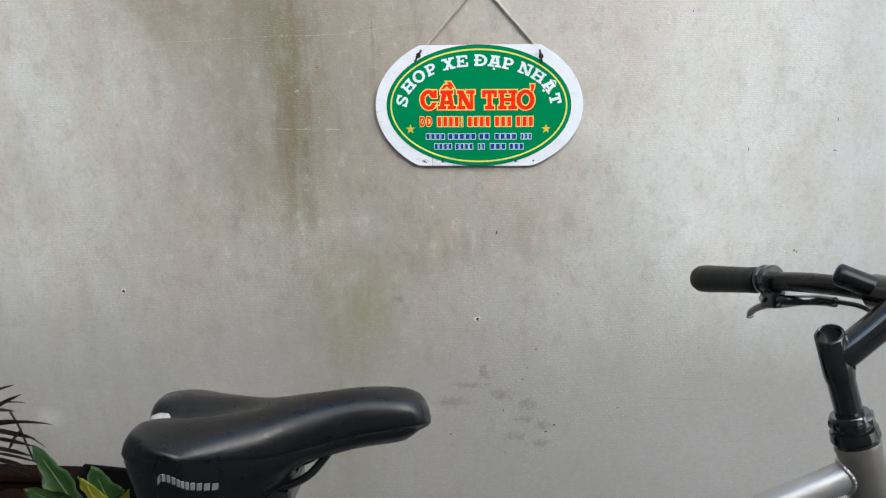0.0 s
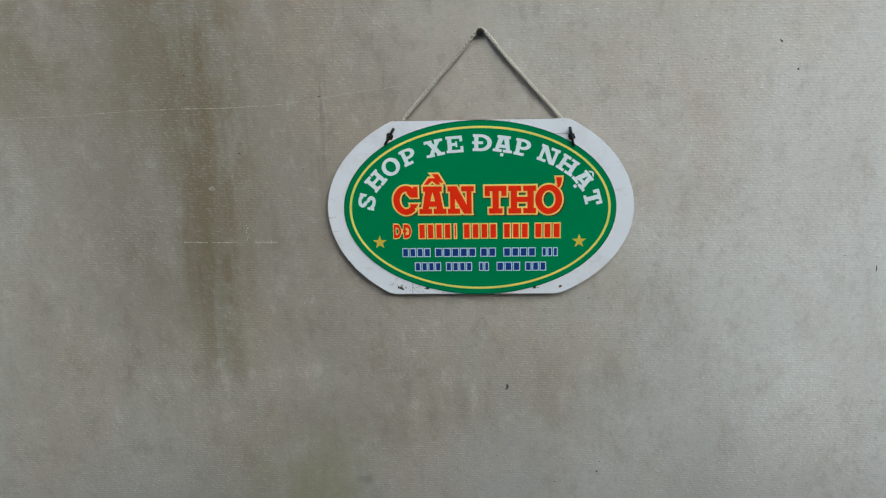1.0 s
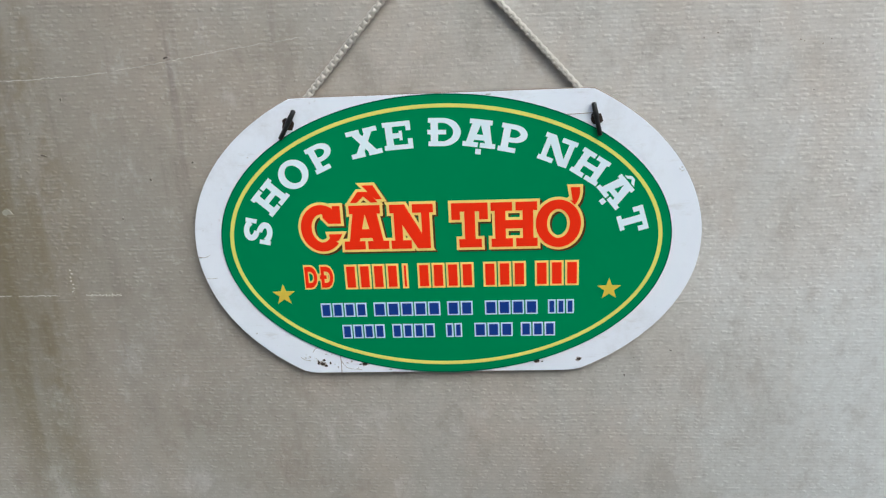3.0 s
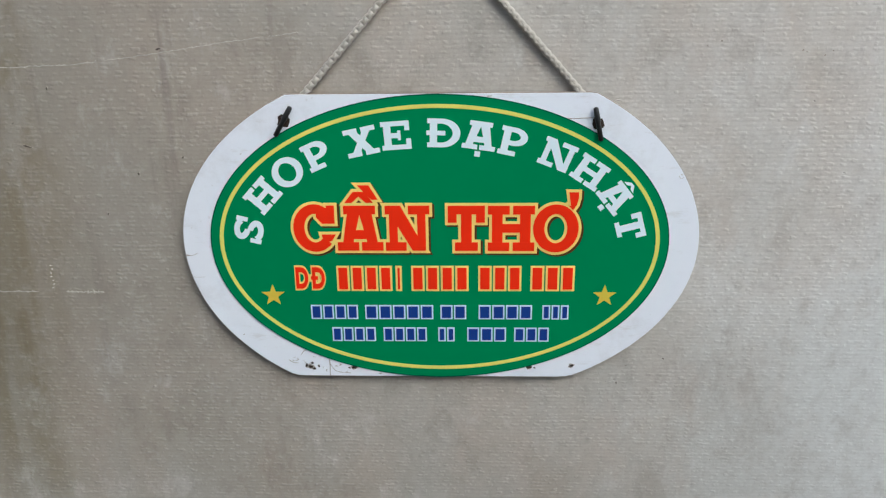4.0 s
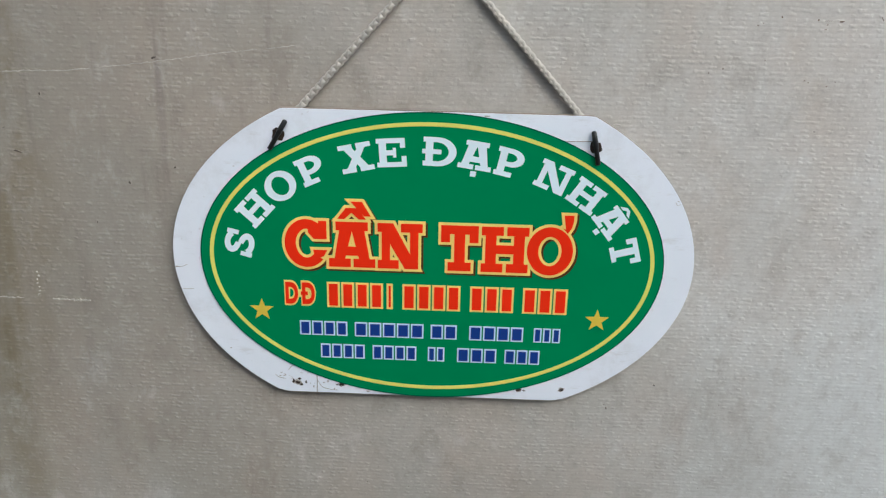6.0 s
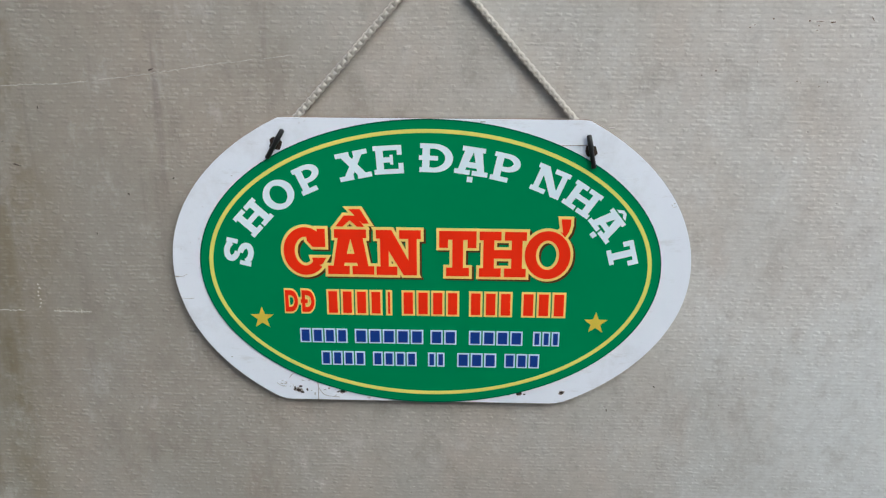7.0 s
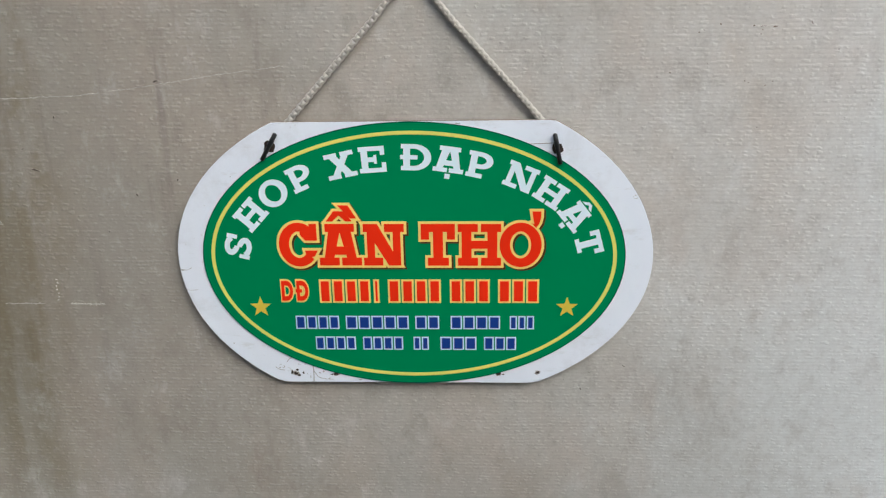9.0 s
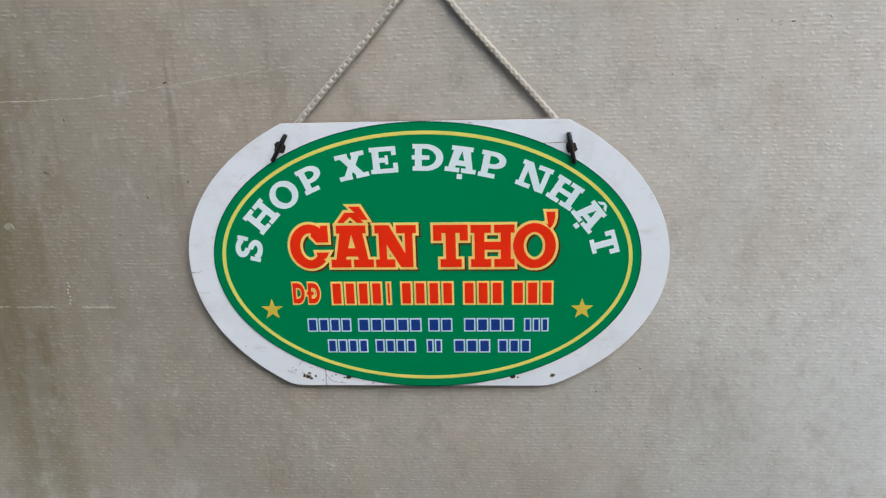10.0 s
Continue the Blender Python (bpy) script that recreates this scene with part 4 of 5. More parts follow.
for pts, r in (([(-0.0840, 0.9895), (-0.0820, 0.9920), (-0.0785, 0.9925), (-0.0725, 0.9905), (-0.0690, 0.9890)], 0.00022), ([(-0.0676, 0.9905), (-0.0668, 0.9840), (-0.0670, 0.9752)], 0.00030),
               ([(-0.0668, 0.9835), (-0.0640, 0.9790), (-0.0600, 0.9775), (-0.0540, 0.9770)], 0.00018), ([(0.136, 1.1015), (0.1372, 1.0998), (0.1390, 1.1004)], 0.00014),
               ([(-0.0920, 0.9860), (-0.0895, 0.9842), (-0.0860, 0.9836)], 0.00018), ([(-0.1475, 1.0545), (-0.1440, 1.0540), (-0.1405, 1.0555)], 0.00014),
               ([(-0.1470, 1.0410), (-0.1425, 1.0402), (-0.1380, 1.0404)], 0.00012)):
    bm = bmesh.new()
    sweep(bm, bend([(px, FRONT - 0.00005, pz) for px, pz in pts], 5), r, 6)
    part("crack", bm, M_TORN, sign)
bm = bmesh.new()
sweep(bm, bend([(0.088, FRONT - 0.0001, 1.1345), (0.074, FRONT - 0.0001, 1.1340), (0.056, FRONT - 0.0001, 1.1330)], 5), 0.0002, 6)
part("scratch", bm, M_EDGE, sign)


def cord(points, radius, turns, parent, name):
    """A braided cord: two pairs of strands wound against each other round a line."""
    line = bend(points, 24)
    for strand in range(4):
        way = 1 if strand % 2 else -1
        bm = bmesh.new()
        pts, length = [], 0.0
        for k, p in enumerate(line):
            d = (line[min(k + 1, len(line) - 1)] - line[max(k - 1, 0)]).normalized()
            if k:
                length += (p - line[k - 1]).length
            u = d.cross(Vector((0, 1, 0))).normalized()
            a = way * 2 * math.pi * (length / turns + (strand // 2) / 2)
            out = radius * (0.44 + 0.05 * way * math.sin(2 * a))
            pts.append(p + (u * math.cos(a) + Vector((0, 1, 0)) * math.sin(a)) * out)
        sweep(bm, pts, radius * 0.66, 8)
        part(name, bm, M_ROPE, parent, "pale braided cotton cord strand", smooth=True)


CY = WALL_Y - 0.0023
top = (SCREW[0], CY - 0.0006, SCREW[1] + 0.0030)
for side, foot in ((-1, (-0.0713, WALL_Y - 0.0030, 1.1492)), (1, (0.0800, WALL_Y - 0.0030, 1.1480))):
    end = (foot[0] + side * 0.0020, WALL_Y - 0.0026, foot[2] - 0.0024)
    a = Vector(top)
    b = Vector(foot)
    pts = [a, a + Vector((side * 0.0027, 0, -0.0012)), a.lerp(b, 0.12) + Vector((side * 0.0014, 0, 0))] + [a.lerp(b, f) for f in (0.3, 0.5, 0.7, 0.85)] + [b, Vector(end)]
    cord(pts, 0.00195, 0.0085, sign, "cord_strand")


# ---- bicycle ----
bike = thing("bicycle", (0.06, 0.47, 0), "silver city bicycle with black saddle and black handlebar", "bicycle")
YAW = radians(5)


def W(u, v, z):
    """From the bicycle's own plan (u ahead, v to its left) to the place where it stands, leaning a little."""
    return Vector((u * math.cos(YAW) - v * math.sin(YAW), 0.54 + u * math.sin(YAW) + v * math.cos(YAW) + (z - 0.85) * 0.09, z))


def tube(name, points, r, material, parent=None, label="", segs=20):
    bm = bmesh.new()
    sweep(bm, points, r, segs)
    return part(name, bm, material, parent or bike, label, smooth=False)


def smooth_sides(ob, angle=40):
    for p in ob.data.polygons:
        p.use_smooth = True
    ob.data.set_sharp_from_angle(angle=radians(angle))
    return ob


def between(x, table):
    """A smooth value, without overshoot, from a short table of (x, value)."""
    slopes = [(q - p) / (b - a) for (a, p), (b, q) in zip(table, table[1:])]
    ends = [slopes[0]] + [0.0 if l * r <= 0 else 2 * l * r / (l + r) for l, r in zip(slopes, slopes[1:])] + [slopes[-1]]
    for k, ((a, p), (b, q)) in enumerate(zip(table, table[1:])):
        if x <= b:
            h, t = b - a, max(0.0, (x - a) / (b - a))
            return (p * (1 + 2 * t) * (1 - t) ** 2 + ends[k] * h * t * (1 - t) ** 2 + q * t * t * (3 - 2 * t) + ends[k + 1] * h * t * t * (t - 1))
    return table[-1][1]


SADDLE_Y = 0.518
LENGTH = 0.2495
TURN = radians(6)


def S(x, v, z):
    """From the saddle's own plan (x behind its nose, v to its left) to its place on the bicycle."""
    return Vector((-0.011 + x * math.cos(TURN) - v * math.sin(TURN), 0.526 + x * math.sin(TURN) + v * math.cos(TURN), z + 0.0088 - 0.100 * v))


WIDTH = [(0.0, 0.009), (0.012, 0.0165), (0.035, 0.0220), (0.08, 0.0255), (0.25, 0.0275), (0.42, 0.035), (0.58, 0.049), (0.74, 0.066), (0.87, 0.074), (1.0, 0.073)]
CROWN = [(0.0, 0.866), (0.03, 0.879), (0.10, 0.8855), (0.20, 0.8865), (0.40, 0.881), (0.60, 0.874), (0.76, 0.8735), (0.90, 0.8738), (0.955, 0.8715), (0.985, 0.8645), (1.0, 0.8550)]
ROUND = [(0.0, 0.008), (0.03, 0.018), (0.15, 0.028), (0.45, 0.034), (0.65, 0.027), (0.75, 0.0225), (0.85, 0.0180), (0.95, 0.0130), (1.0, 0.010)]
SKIRT = [(0.0, 0.013), (0.04, 0.031), (0.10, 0.0425), (0.33, 0.0490), (0.42, 0.0500), (0.52, 0.066), (0.62, 0.076), (0.75, 0.076), (0.85, 0.074), (0.93, 0.070), (1.0, 0.064)]


ACROSS = (0.985, 0.965, 0.94, 0.90, 0.85, 0.78, 0.65, 0.4, 0.12)


def rear_cut(s, v):
    """How far the rear edge is drawn in: two round lobes with a notch between them."""
    a = abs(v)
    cut = 0.017 * (1 - a / 0.034) ** 2 if a < 0.034 else 0.0 if a < 0.040 else 0.036 * ((a - 0.040) / 0.034) ** 2.7
    return cut * max(0.0, (s - 0.62) / 0.38) ** 1.6


def skirt_half(w, f):
    """Half the saddle's width a fraction f down its side panel, which swells a little before it tucks in."""
    return w - 0.0006 + 0.0028 * math.sin(math.pi * min(1.0, f * 1.3)) - 0.011 * f * f


def saddle_section(s, low):
    """One ring across the saddle: its upper cover, or (low) the skirt below it."""
    w, zc, e, h = between(s, WIDTH), between(s, CROWN), between(s, ROUND), between(s, SKIRT)
    x = -LENGTH * s
    rear = max(0.0, min(1.0, (s - 0.55) / 0.30))
    pts = []
    if not low:
        for k in range(25):
            q = -math.cos(math.pi * k / 24)
            v = w * q
            z = zc - e * (1 - (1 - abs(q) ** 2.6) ** (1 / 2.0)) - 0.013 * rear * math.exp(-(v / 0.015) ** 2)
            pts.append(S(x + rear_cut(s, v), v, z))
        pts.append(S(x + rear_cut(s, w), w - 0.004, zc - e - 0.004))
        pts.append(S(x + rear_cut(s, w), -w + 0.004, zc - e - 0.004))
    else:
        top = zc - e - 0.0005
        nose = 0.004 * max(0.0, 1 - s / 0.12)
        falls = (0.0, 0.25, 0.5, 0.75, 1.0)
        ring = [(-1.0, f) for f in falls] + [(-q, 1.0 if q > 0.5 else 0.9) for q in ACROSS] + [(q, 1.0 if q > 0.5 else 0.9) for q in ACROSS[::-1]]
        ring += [(1.0, f) for f in falls[::-1]] + [(q, 0.0) for q in ACROSS] + [(-q, 0.0) for q in ACROSS[::-1]]
        for q, f in ring:
            pts.append(S(x - nose * f + rear_cut(s, q * w) + 0.001 + 0.008 * f * f * max(0.0, (s - 0.8) / 0.2), q * skirt_half(w, f), top - (h - e) * f))
    return pts


def loft(sections, wall=False):
    """Rings joined into a skin; with wall, the last ring is closed by a curved upright wall."""
    bm = bmesh.new()
    rows = [[bm.verts.new(p) for p in sec] for sec in sections]
    n = len(rows[0])
    for r0, r1 in zip(rows, rows[1:]):
        for k in range(n):
            bm.faces.new((r0[k], r0[(k + 1) % n], r1[(k + 1) % n], r1[k]))
    bm.faces.new(rows[0][::-1])
    if wall:
        end, m = rows[-1], len(ACROSS)
        for j in range(2 * m - 1):
            bm.faces.new((end[5 + j], end[6 + j], end[8 + 4 * m - j], end[9 + 4 * m - j]))
        bm.faces.new((*end[0:6], end[9 + 4 * m]))
        bm.faces.new(end[4 + 2 * m:11 + 2 * m])
    else:
        bm.faces.new(rows[-1])
    return bm


STATIONS = [0, 0.006, 0.015, 0.03, 0.05, 0.08, 0.12] + [0.12 + 0.03 * k for k in range(1, 27)] + [0.92, 0.94, 0.955, 0.97, 0.98, 0.99, 1.0]
saddle = smooth_sides(part("saddle", loft([saddle_section(s, False) for s in STATIONS]), M_LEATHER, bike, "black padded saddle with a grooved rear and worn sheen"), 60)
skirt = smooth_sides(part("skirt", loft([saddle_section(s, True) for s in STATIONS], True), M_LEATHER, saddle, "black side panels of the saddle"), 50)


def skirt_point(x, f):
    s = -x / LENGTH
    w, zc, e, h = between(s, WIDTH), between(s, CROWN), between(s, ROUND), between(s, SKIRT)
    return S(x + rear_cut(s, w) + 0.001, -skirt_half(w, f) - 0.0008, zc - e - (h - e) * f)


for k in range(11):
    x0 = -0.2455 + 0.0069 * k
    bm = bmesh.new()
    a, b = 0.235 + 0.0130 * k, 0.345 + 0.0135 * k
    quad = [skirt_point(x0 + 0.0010, a), skirt_point(x0 + 0.0056, a), skirt_point(x0 + 0.0046, b), skirt_point(x0, b)]
    front = [bm.verts.new(p) for p in quad]
    back = [bm.verts.new(p + Vector((0, 0.0012, 0))) for p in quad]
    bm.faces.new(front)
    bm.faces.new(back[::-1])
    for i in range(4):
        bm.faces.new((front[i], back[i], back[(i + 1) % 4], front[(i + 1) % 4]))
    part("print_bar", bm, M_MARK, saddle)
bm = bmesh.new()
bmesh.ops.create_icosphere(bm, subdivisions=3, radius=1.0)
for v in bm.verts:
    bump = 1 + 0.12 * noise.noise(v.co * 2.3)
    v.co = S(-0.2315 + 0.0115 * v.co.x * bump, 0.0075 + 0.0090 * v.co.y * bump, 0.8588 + 0.0060 * v.co.z * bump)
part("torn_padding", bm, M_FOAM, saddle, "pale padding showing through the torn cover", smooth=True)
for dv in (-0.022, 0.022):
    tube("rail", bend([S(-0.062, dv * 0.4, 0.856), S(-0.079, dv * 0.5, 0.842), S(-0.104, dv * 0.9, 0.815), S(-0.134, dv, 0.804),
                       S(-0.170, dv, 0.803), S(-0.205, dv * 1.5, 0.819), S(-0.218, dv * 1.7, 0.840)], 8), 0.0036, M_PAINT, saddle, "black steel saddle rail", 12)
bm = bmesh.new()
box(bm, -0.172, -0.128, SADDLE_Y - 0.030, SADDLE_Y + 0.030, 0.792, 0.814, 0.006)
part("clamp", bm, M_PAINT, saddle, "black seat clamp")
SEAT = Vector((-0.150, SADDLE_Y, 0.800))
CRANK = W(0.030, 0, 0.285)
d = (CRANK - SEAT).normalized()
tube("seat_post", [SEAT, SEAT + d * 0.14], 0.0135, M_SATIN, label="black seat post")
tube("seat_tube", [SEAT + d * 0.11, CRANK], 0.016, M_SILVER, label="silver painted seat tube")
smooth_sides(bike.children[-1]), smooth_sides(bike.children[-2])

# steering column, headset and head tube
QUILL_TOP, QUILL_LOW = Vector((0.3325, 0.5840, 0.9286)), Vector((0.3555, 0.575, 0.854))
axis = (QUILL_LOW - QUILL_TOP).normalized()


def slant_cut(bm):
    """The open end of the stem is cut on a slant."""
    for v in bm.verts:
        if (v.co - QUILL_TOP).dot(axis) < 0.012:
            v.co -= axis * ((v.co.y - QUILL_TOP.y) * 0.40 + (v.co.x - QUILL_TOP.x) * 0.12)


bm = bmesh.new()
turned(bm, QUILL_TOP, QUILL_LOW + axis * 0.02,
       [(0.004, 0.0098), (0.001, 0.0100), (0, 0.0106), (0.0004, 0.0120), (0.0012, 0.0127), (0.036, 0.0134), (0.041, 0.0131), (0.044, 0.0122), (0.098, 0.0120)], 32)
slant_cut(bm)
bm.faces.ensure_lookup_table()
bmesh.ops.delete(bm, geom=[bm.faces[-2]], context="FACES_ONLY")
smooth_sides(part("quill_stem", bm, M_PAINT, bike, "gloss black quill stem with an open tube end"))
bm = bmesh.new()
turned(bm, QUILL_TOP + axis * 0.0012, QUILL_LOW, [(0.026, 0.0092), (0.0265, 0.0099), (0.0, 0.0101)], 32)
slant_cut(bm)
bm.faces.ensure_lookup_table()
bmesh.ops.delete(bm, geom=[bm.faces[-1]], context="FACES_ONLY")
part("bore", bm, M_BLACK, bike, "dark inside of the open stem tube", smooth=True)
HEAD = QUILL_LOW + axis * 0.000
bm = bmesh.new()
turned(bm, HEAD, HEAD + axis, [(-0.004, 0.0125), (-0.004, 0.0165), (-0.001, 0.0185), (0.006, 0.0190), (0.007, 0.0170), (0.010, 0.0170), (0.011, 0.0205), (0.019, 0.0215), (0.021, 0.0195), (0.025, 0.0195)], 36)
headset = smooth_sides(part("headset", bm, M_PAINT, bike, "gloss black headset with ring nuts"), 30)
bm = bmesh.new()
turned(bm, HEAD, HEAD + axis, [(-0.0015, 0.0192), (0.0010, 0.0200), (0.0045, 0.0200), (0.0055, 0.0192)], 8)
part("lock_nut", bm, M_PAINT, headset, "black octagonal lock nut")
bm = bmesh.new()
turned(bm, HEAD + axis * 0.024, HEAD + axis, [(0, 0.0196), (0.003, 0.0202), (0.010, 0.0190), (0.110, 0.0190), (0.118, 0.0202), (0.122, 0.0196)], 36)
smooth_sides(part("head_tube", bm, M_GREYPAINT, bike, "warm grey metallic head tube"))
JOIN = Vector((0.365, 0.571, 0.803))
SEATJOIN = SEAT + d * 0.17
td = (Vector((0.277, 0.555, 0.767)) - JOIN).normalized()
bm = bmesh.new()
sweep(bm, bend([JOIN, JOIN + td * 0.09, JOIN + td * 0.22, JOIN + td * 0.36 + Vector((0, 0, -0.01)), SEATJOIN], 6), 0.0142, 24)
smooth_sides(part("top_tube", bm, M_SILVER, bike, "bright silver top tube"))
bm = bmesh.new()
wide = td.cross(axis).normalized()
rise, out_of = wide.cross(td), axis.cross(wide)
from_head = JOIN - HEAD
facing = 1 if td.dot(out_of) > 0 else -1
bead = []
for k in range(96):
    a = 2 * math.pi * k / 96
    across = from_head.dot(wide) + 0.0145 * math.cos(a)
    reach = facing * math.sqrt(max(0.0, 0.0193 ** 2 - across ** 2)) - from_head.dot(out_of) - 0.0145 * math.sin(a) * rise.dot(out_of)
    bead.append(JOIN + (wide * math.cos(a) + rise * math.sin(a)) * 0.0145 + td * (reach / td.dot(out_of)))
sweep(bm, bead, 0.0022, 8, radii=[0.0021 + 0.00035 * math.sin(k * math.pi / 2) for k in range(96)], closed=True)
smooth_sides(part("weld_bead", bm, M_SILVER, bike, "rippled silver weld bead"))
smooth_sides(tube("down_tube", [HEAD + axis * 0.105, CRANK], 0.0175, M_SILVER, label="silver painted down tube"))

# stem arm, bar, grips, brake lever
BAR = [Vector(p) for p in ((0.270, 0.822, 0.901), (0.3155, 0.745, 0.9238), (0.352, 0.670, 0.9456), (0.396, 0.592, 0.960))]
CENTRE = BAR[-1]
bm = bmesh.new()
sweep(bm, bend([(0.3405, 0.5815, 0.9050), (0.350, 0.583, 0.9135), (0.372, 0.588, 0.932), (0.396, 0.594, 0.953)], 4), 0.0140, 28,
      radii=[0.0118, 0.0128, 0.0136, 0.0140, 0.0141, 0.0141, 0.0140, 0.0140, 0.0139, 0.0139, 0.0141, 0.0144, 0.0148])
smooth_sides(part("stem_arm", bm, M_PAINT, bike, "gloss black stem arm, welded"))
bm = bmesh.new()
bead = [QUILL_TOP + axis * a + Vector((0.0118, b, 0.0)) for a, b in ((0.001, -0.004), (0.006, -0.0075), (0.014, -0.0092), (0.022, -0.0085), (0.030, -0.005), (0.034, 0.001))]
line = bend(bead, 9)
sweep(bm, line, 0.002, 9, radii=[0.0021 + 0.0006 * math.sin(2.1 * k) for k in range(len(line))])
part("weld_bead", bm, M_PAINT, bike, "lumpy black weld between stem and arm", smooth=True)
bm = bmesh.new()
turned(bm, CENTRE + Vector((-0.016, 0.030, -0.005)), CENTRE + Vector((0.016, -0.030, 0.005)), [(0, 0.0125), (0.002, 0.0160), (0.064, 0.0160), (0.066, 0.0125)], 28)
smooth_sides(part("bar_clamp", bm, M_PAINT, bike, "gloss black bar clamp"))
near = [CENTRE + Vector((0.040, -0.078, 0.004)), CENTRE + Vector((0.070, -0.155, -0.010)), CENTRE + Vector((0.085, -0.245, -0.035))]
bm = bmesh.new()
sweep(bm, bend([*BAR, *near], 8), 0.0098, 24)
bar = smooth_sides(part("handlebar", bm, M_SATIN, bike, "gloss black tubular handlebar"))


def grip(tip, root, label):
    a, b = Vector(tip), Vector(root)
    length = (b - a).length
    bm = bmesh.new()
    turned(bm, a, b, [(0, 0.004), (0.001, 0.0095), (0.004, 0.0128), (0.010, 0.0150), (0.022, 0.0154), (0.05, 0.0144), (length - 0.012, 0.0137), (length - 0.003, 0.0141), (length, 0.0120)], 32)
    return smooth_sides(part("grip", bm, M_GRIP, bike, label), 50)


grip((0.2655, 0.8285, 0.8988), (0.3135, 0.7485, 0.9233), "matt black rubber handlebar grip")
grip(near[2] + (near[2] - near[1]) * 0.05, near[1] + (near[2] - near[1]) * -0.2, "matt black rubber handlebar grip")
bd = (BAR[2] - BAR[1]).normalized()
C0 = Vector((0.3165, 0.7405, 0.9270))
bm = bmesh.new()
turned(bm, C0, C0 + bd, [(0, 0.0115), (0, 0.0146), (0.0015, 0.0152), (0.004, 0.0152), (0.0055, 0.0136), (0.0068, 0.0136), (0.008, 0.0150), (0.015, 0.0150), (0.0165, 0.0136), (0.0165, 0.0112)], 28)
lever = smooth_sides(part("brake_lever", bm, M_PAINT, bike, "black brake lever clamp with a worn silver blade"), 30)
down = Vector((0.05, -0.25, -1)).normalized()
side = bd.cross(down).normalized()
low = C0 + bd * 0.012 + down * 0.019
bm = bmesh.new()
m = Matrix((( bd.x, side.x, -down.x, low.x), (bd.y, side.y, -down.y, low.y), (bd.z, side.z, -down.z, low.z), (0, 0, 0, 1)))
box(bm, -0.010, 0.012, -0.008, 0.008, -0.010, 0.008, 0.003, m)
part("bracket", bm, M_PAINT, lever, "black lever bracket")
bm = bmesh.new()
bolt = low + side * (-0.0085 if side.y > 0 else 0.0085) - bd * 0.004
out = side * (-1 if side.y > 0 else 1)
turned(bm, bolt, bolt + out, [(0, 0.0036), (0.002, 0.0036), (0.003, 0.0026)], 14)
smooth_sides(part("bolt", bm, M_CHROME, lever, "bright steel clamp bolt"))
bm = bmesh.new()
sweep(bm, bend([low + bd * 0.006, low + bd * 0.022 + down * 0.001, (0.360, 0.705, 0.917), (0.372, 0.688, 0.921)], 6), 0.0052, 12, radii=None)
smooth_sides(part("perch", bm, M_PAINT, lever, "black lever perch"))
bm = bmesh.new()
blade = bend([(0.348, 0.705, 0.9150), (0.3330, 0.715, 0.9085), (0.3195, 0.727, 0.9035), (0.3100, 0.737, 0.8960), (0.3060, 0.742, 0.8890), (0.3065, 0.743, 0.8845)], 6)
sweep(bm, blade, 0.0042, 12, radii=[0.0028 + 0.0008 * math.sin(math.pi * k / (len(blade) - 1)) + (0.0010 if k > len(blade) - 4 else 0) for k in range(len(blade))])
smooth_sides(part("blade", bm, M_ALLOY, lever, "dull silver brake lever blade"))
bm = bmesh.new()
sweep(bm, bend([(0.372, 0.688, 0.922), (0.392, 0.655, 0.925), (0.430, 0.62, 0.900), (0.46, 0.60, 0.80), (0.45, 0.58, 0.66)], 8), 0.0024, 8)
smooth_sides(part("cable", bm, M_BLACK, bike, "thin black brake cable"))
bm = bmesh.new()
turned(bm, (0.3462, 0.6260, 0.9708), (0.392, 0.606, 0.9563), [(0, 0.0040), (0.0008, 0.0075), (0.0028, 0.0098), (0.006, 0.0104), (0.009, 0.0101), (0.042, 0.0101), (0.052, 0.0090)], 28)
smooth_sides(part("bar_stub", bm, M_SATIN, bike, "short black tube beside the bar clamp"))

# fork, wheels and drive below
FORK = HEAD + axis * 0.155
ahead = Vector((math.cos(YAW + radians(28)), math.sin(YAW + radians(28)), 0))
across = Vector((-ahead.y, ahead.x, 0))
FRONT_HUB = FORK + axis * ((FORK.z - 0.335) / -axis.z) + ahead * 0.040
FRONT_HUB.z = 0.335
REAR_HUB = W(-0.425, 0, 0.335)
smooth_sides(tube("steerer", [HEAD + axis * 0.11, FORK], 0.0145, M_GREYPAINT, label="warm grey fork crown"))
for sgn in (-1, 1):
    smooth_sides(tube("fork_blade", bend([FORK, FORK + across * 0.045 * sgn + axis * 0.02, FRONT_HUB + across * 0.050 * sgn + Vector((0, 0, 0.12)) - ahead * 0.03, FRONT_HUB + across * 0.050 * sgn], 8), 0.0105, M_GREYPAINT, label="warm grey fork blade"))
    back = Vector((-math.sin(YAW), math.cos(YAW), 0)) * sgn
    smooth_sides(tube("chain_stay", [CRANK + back * 0.02, CRANK.lerp(REAR_HUB, 0.35) + back * 0.032, REAR_HUB + back * 0.062], 0.009, M_SILVER, label="silver chain stay"))
    smooth_sides(tube("seat_stay", [SEATJOIN + back * 0.016, SEATJOIN.lerp(REAR_HUB, 0.2) + back * 0.036, REAR_HUB + back * 0.062], 0.0075, M_SILVER, label="silver seat stay"))


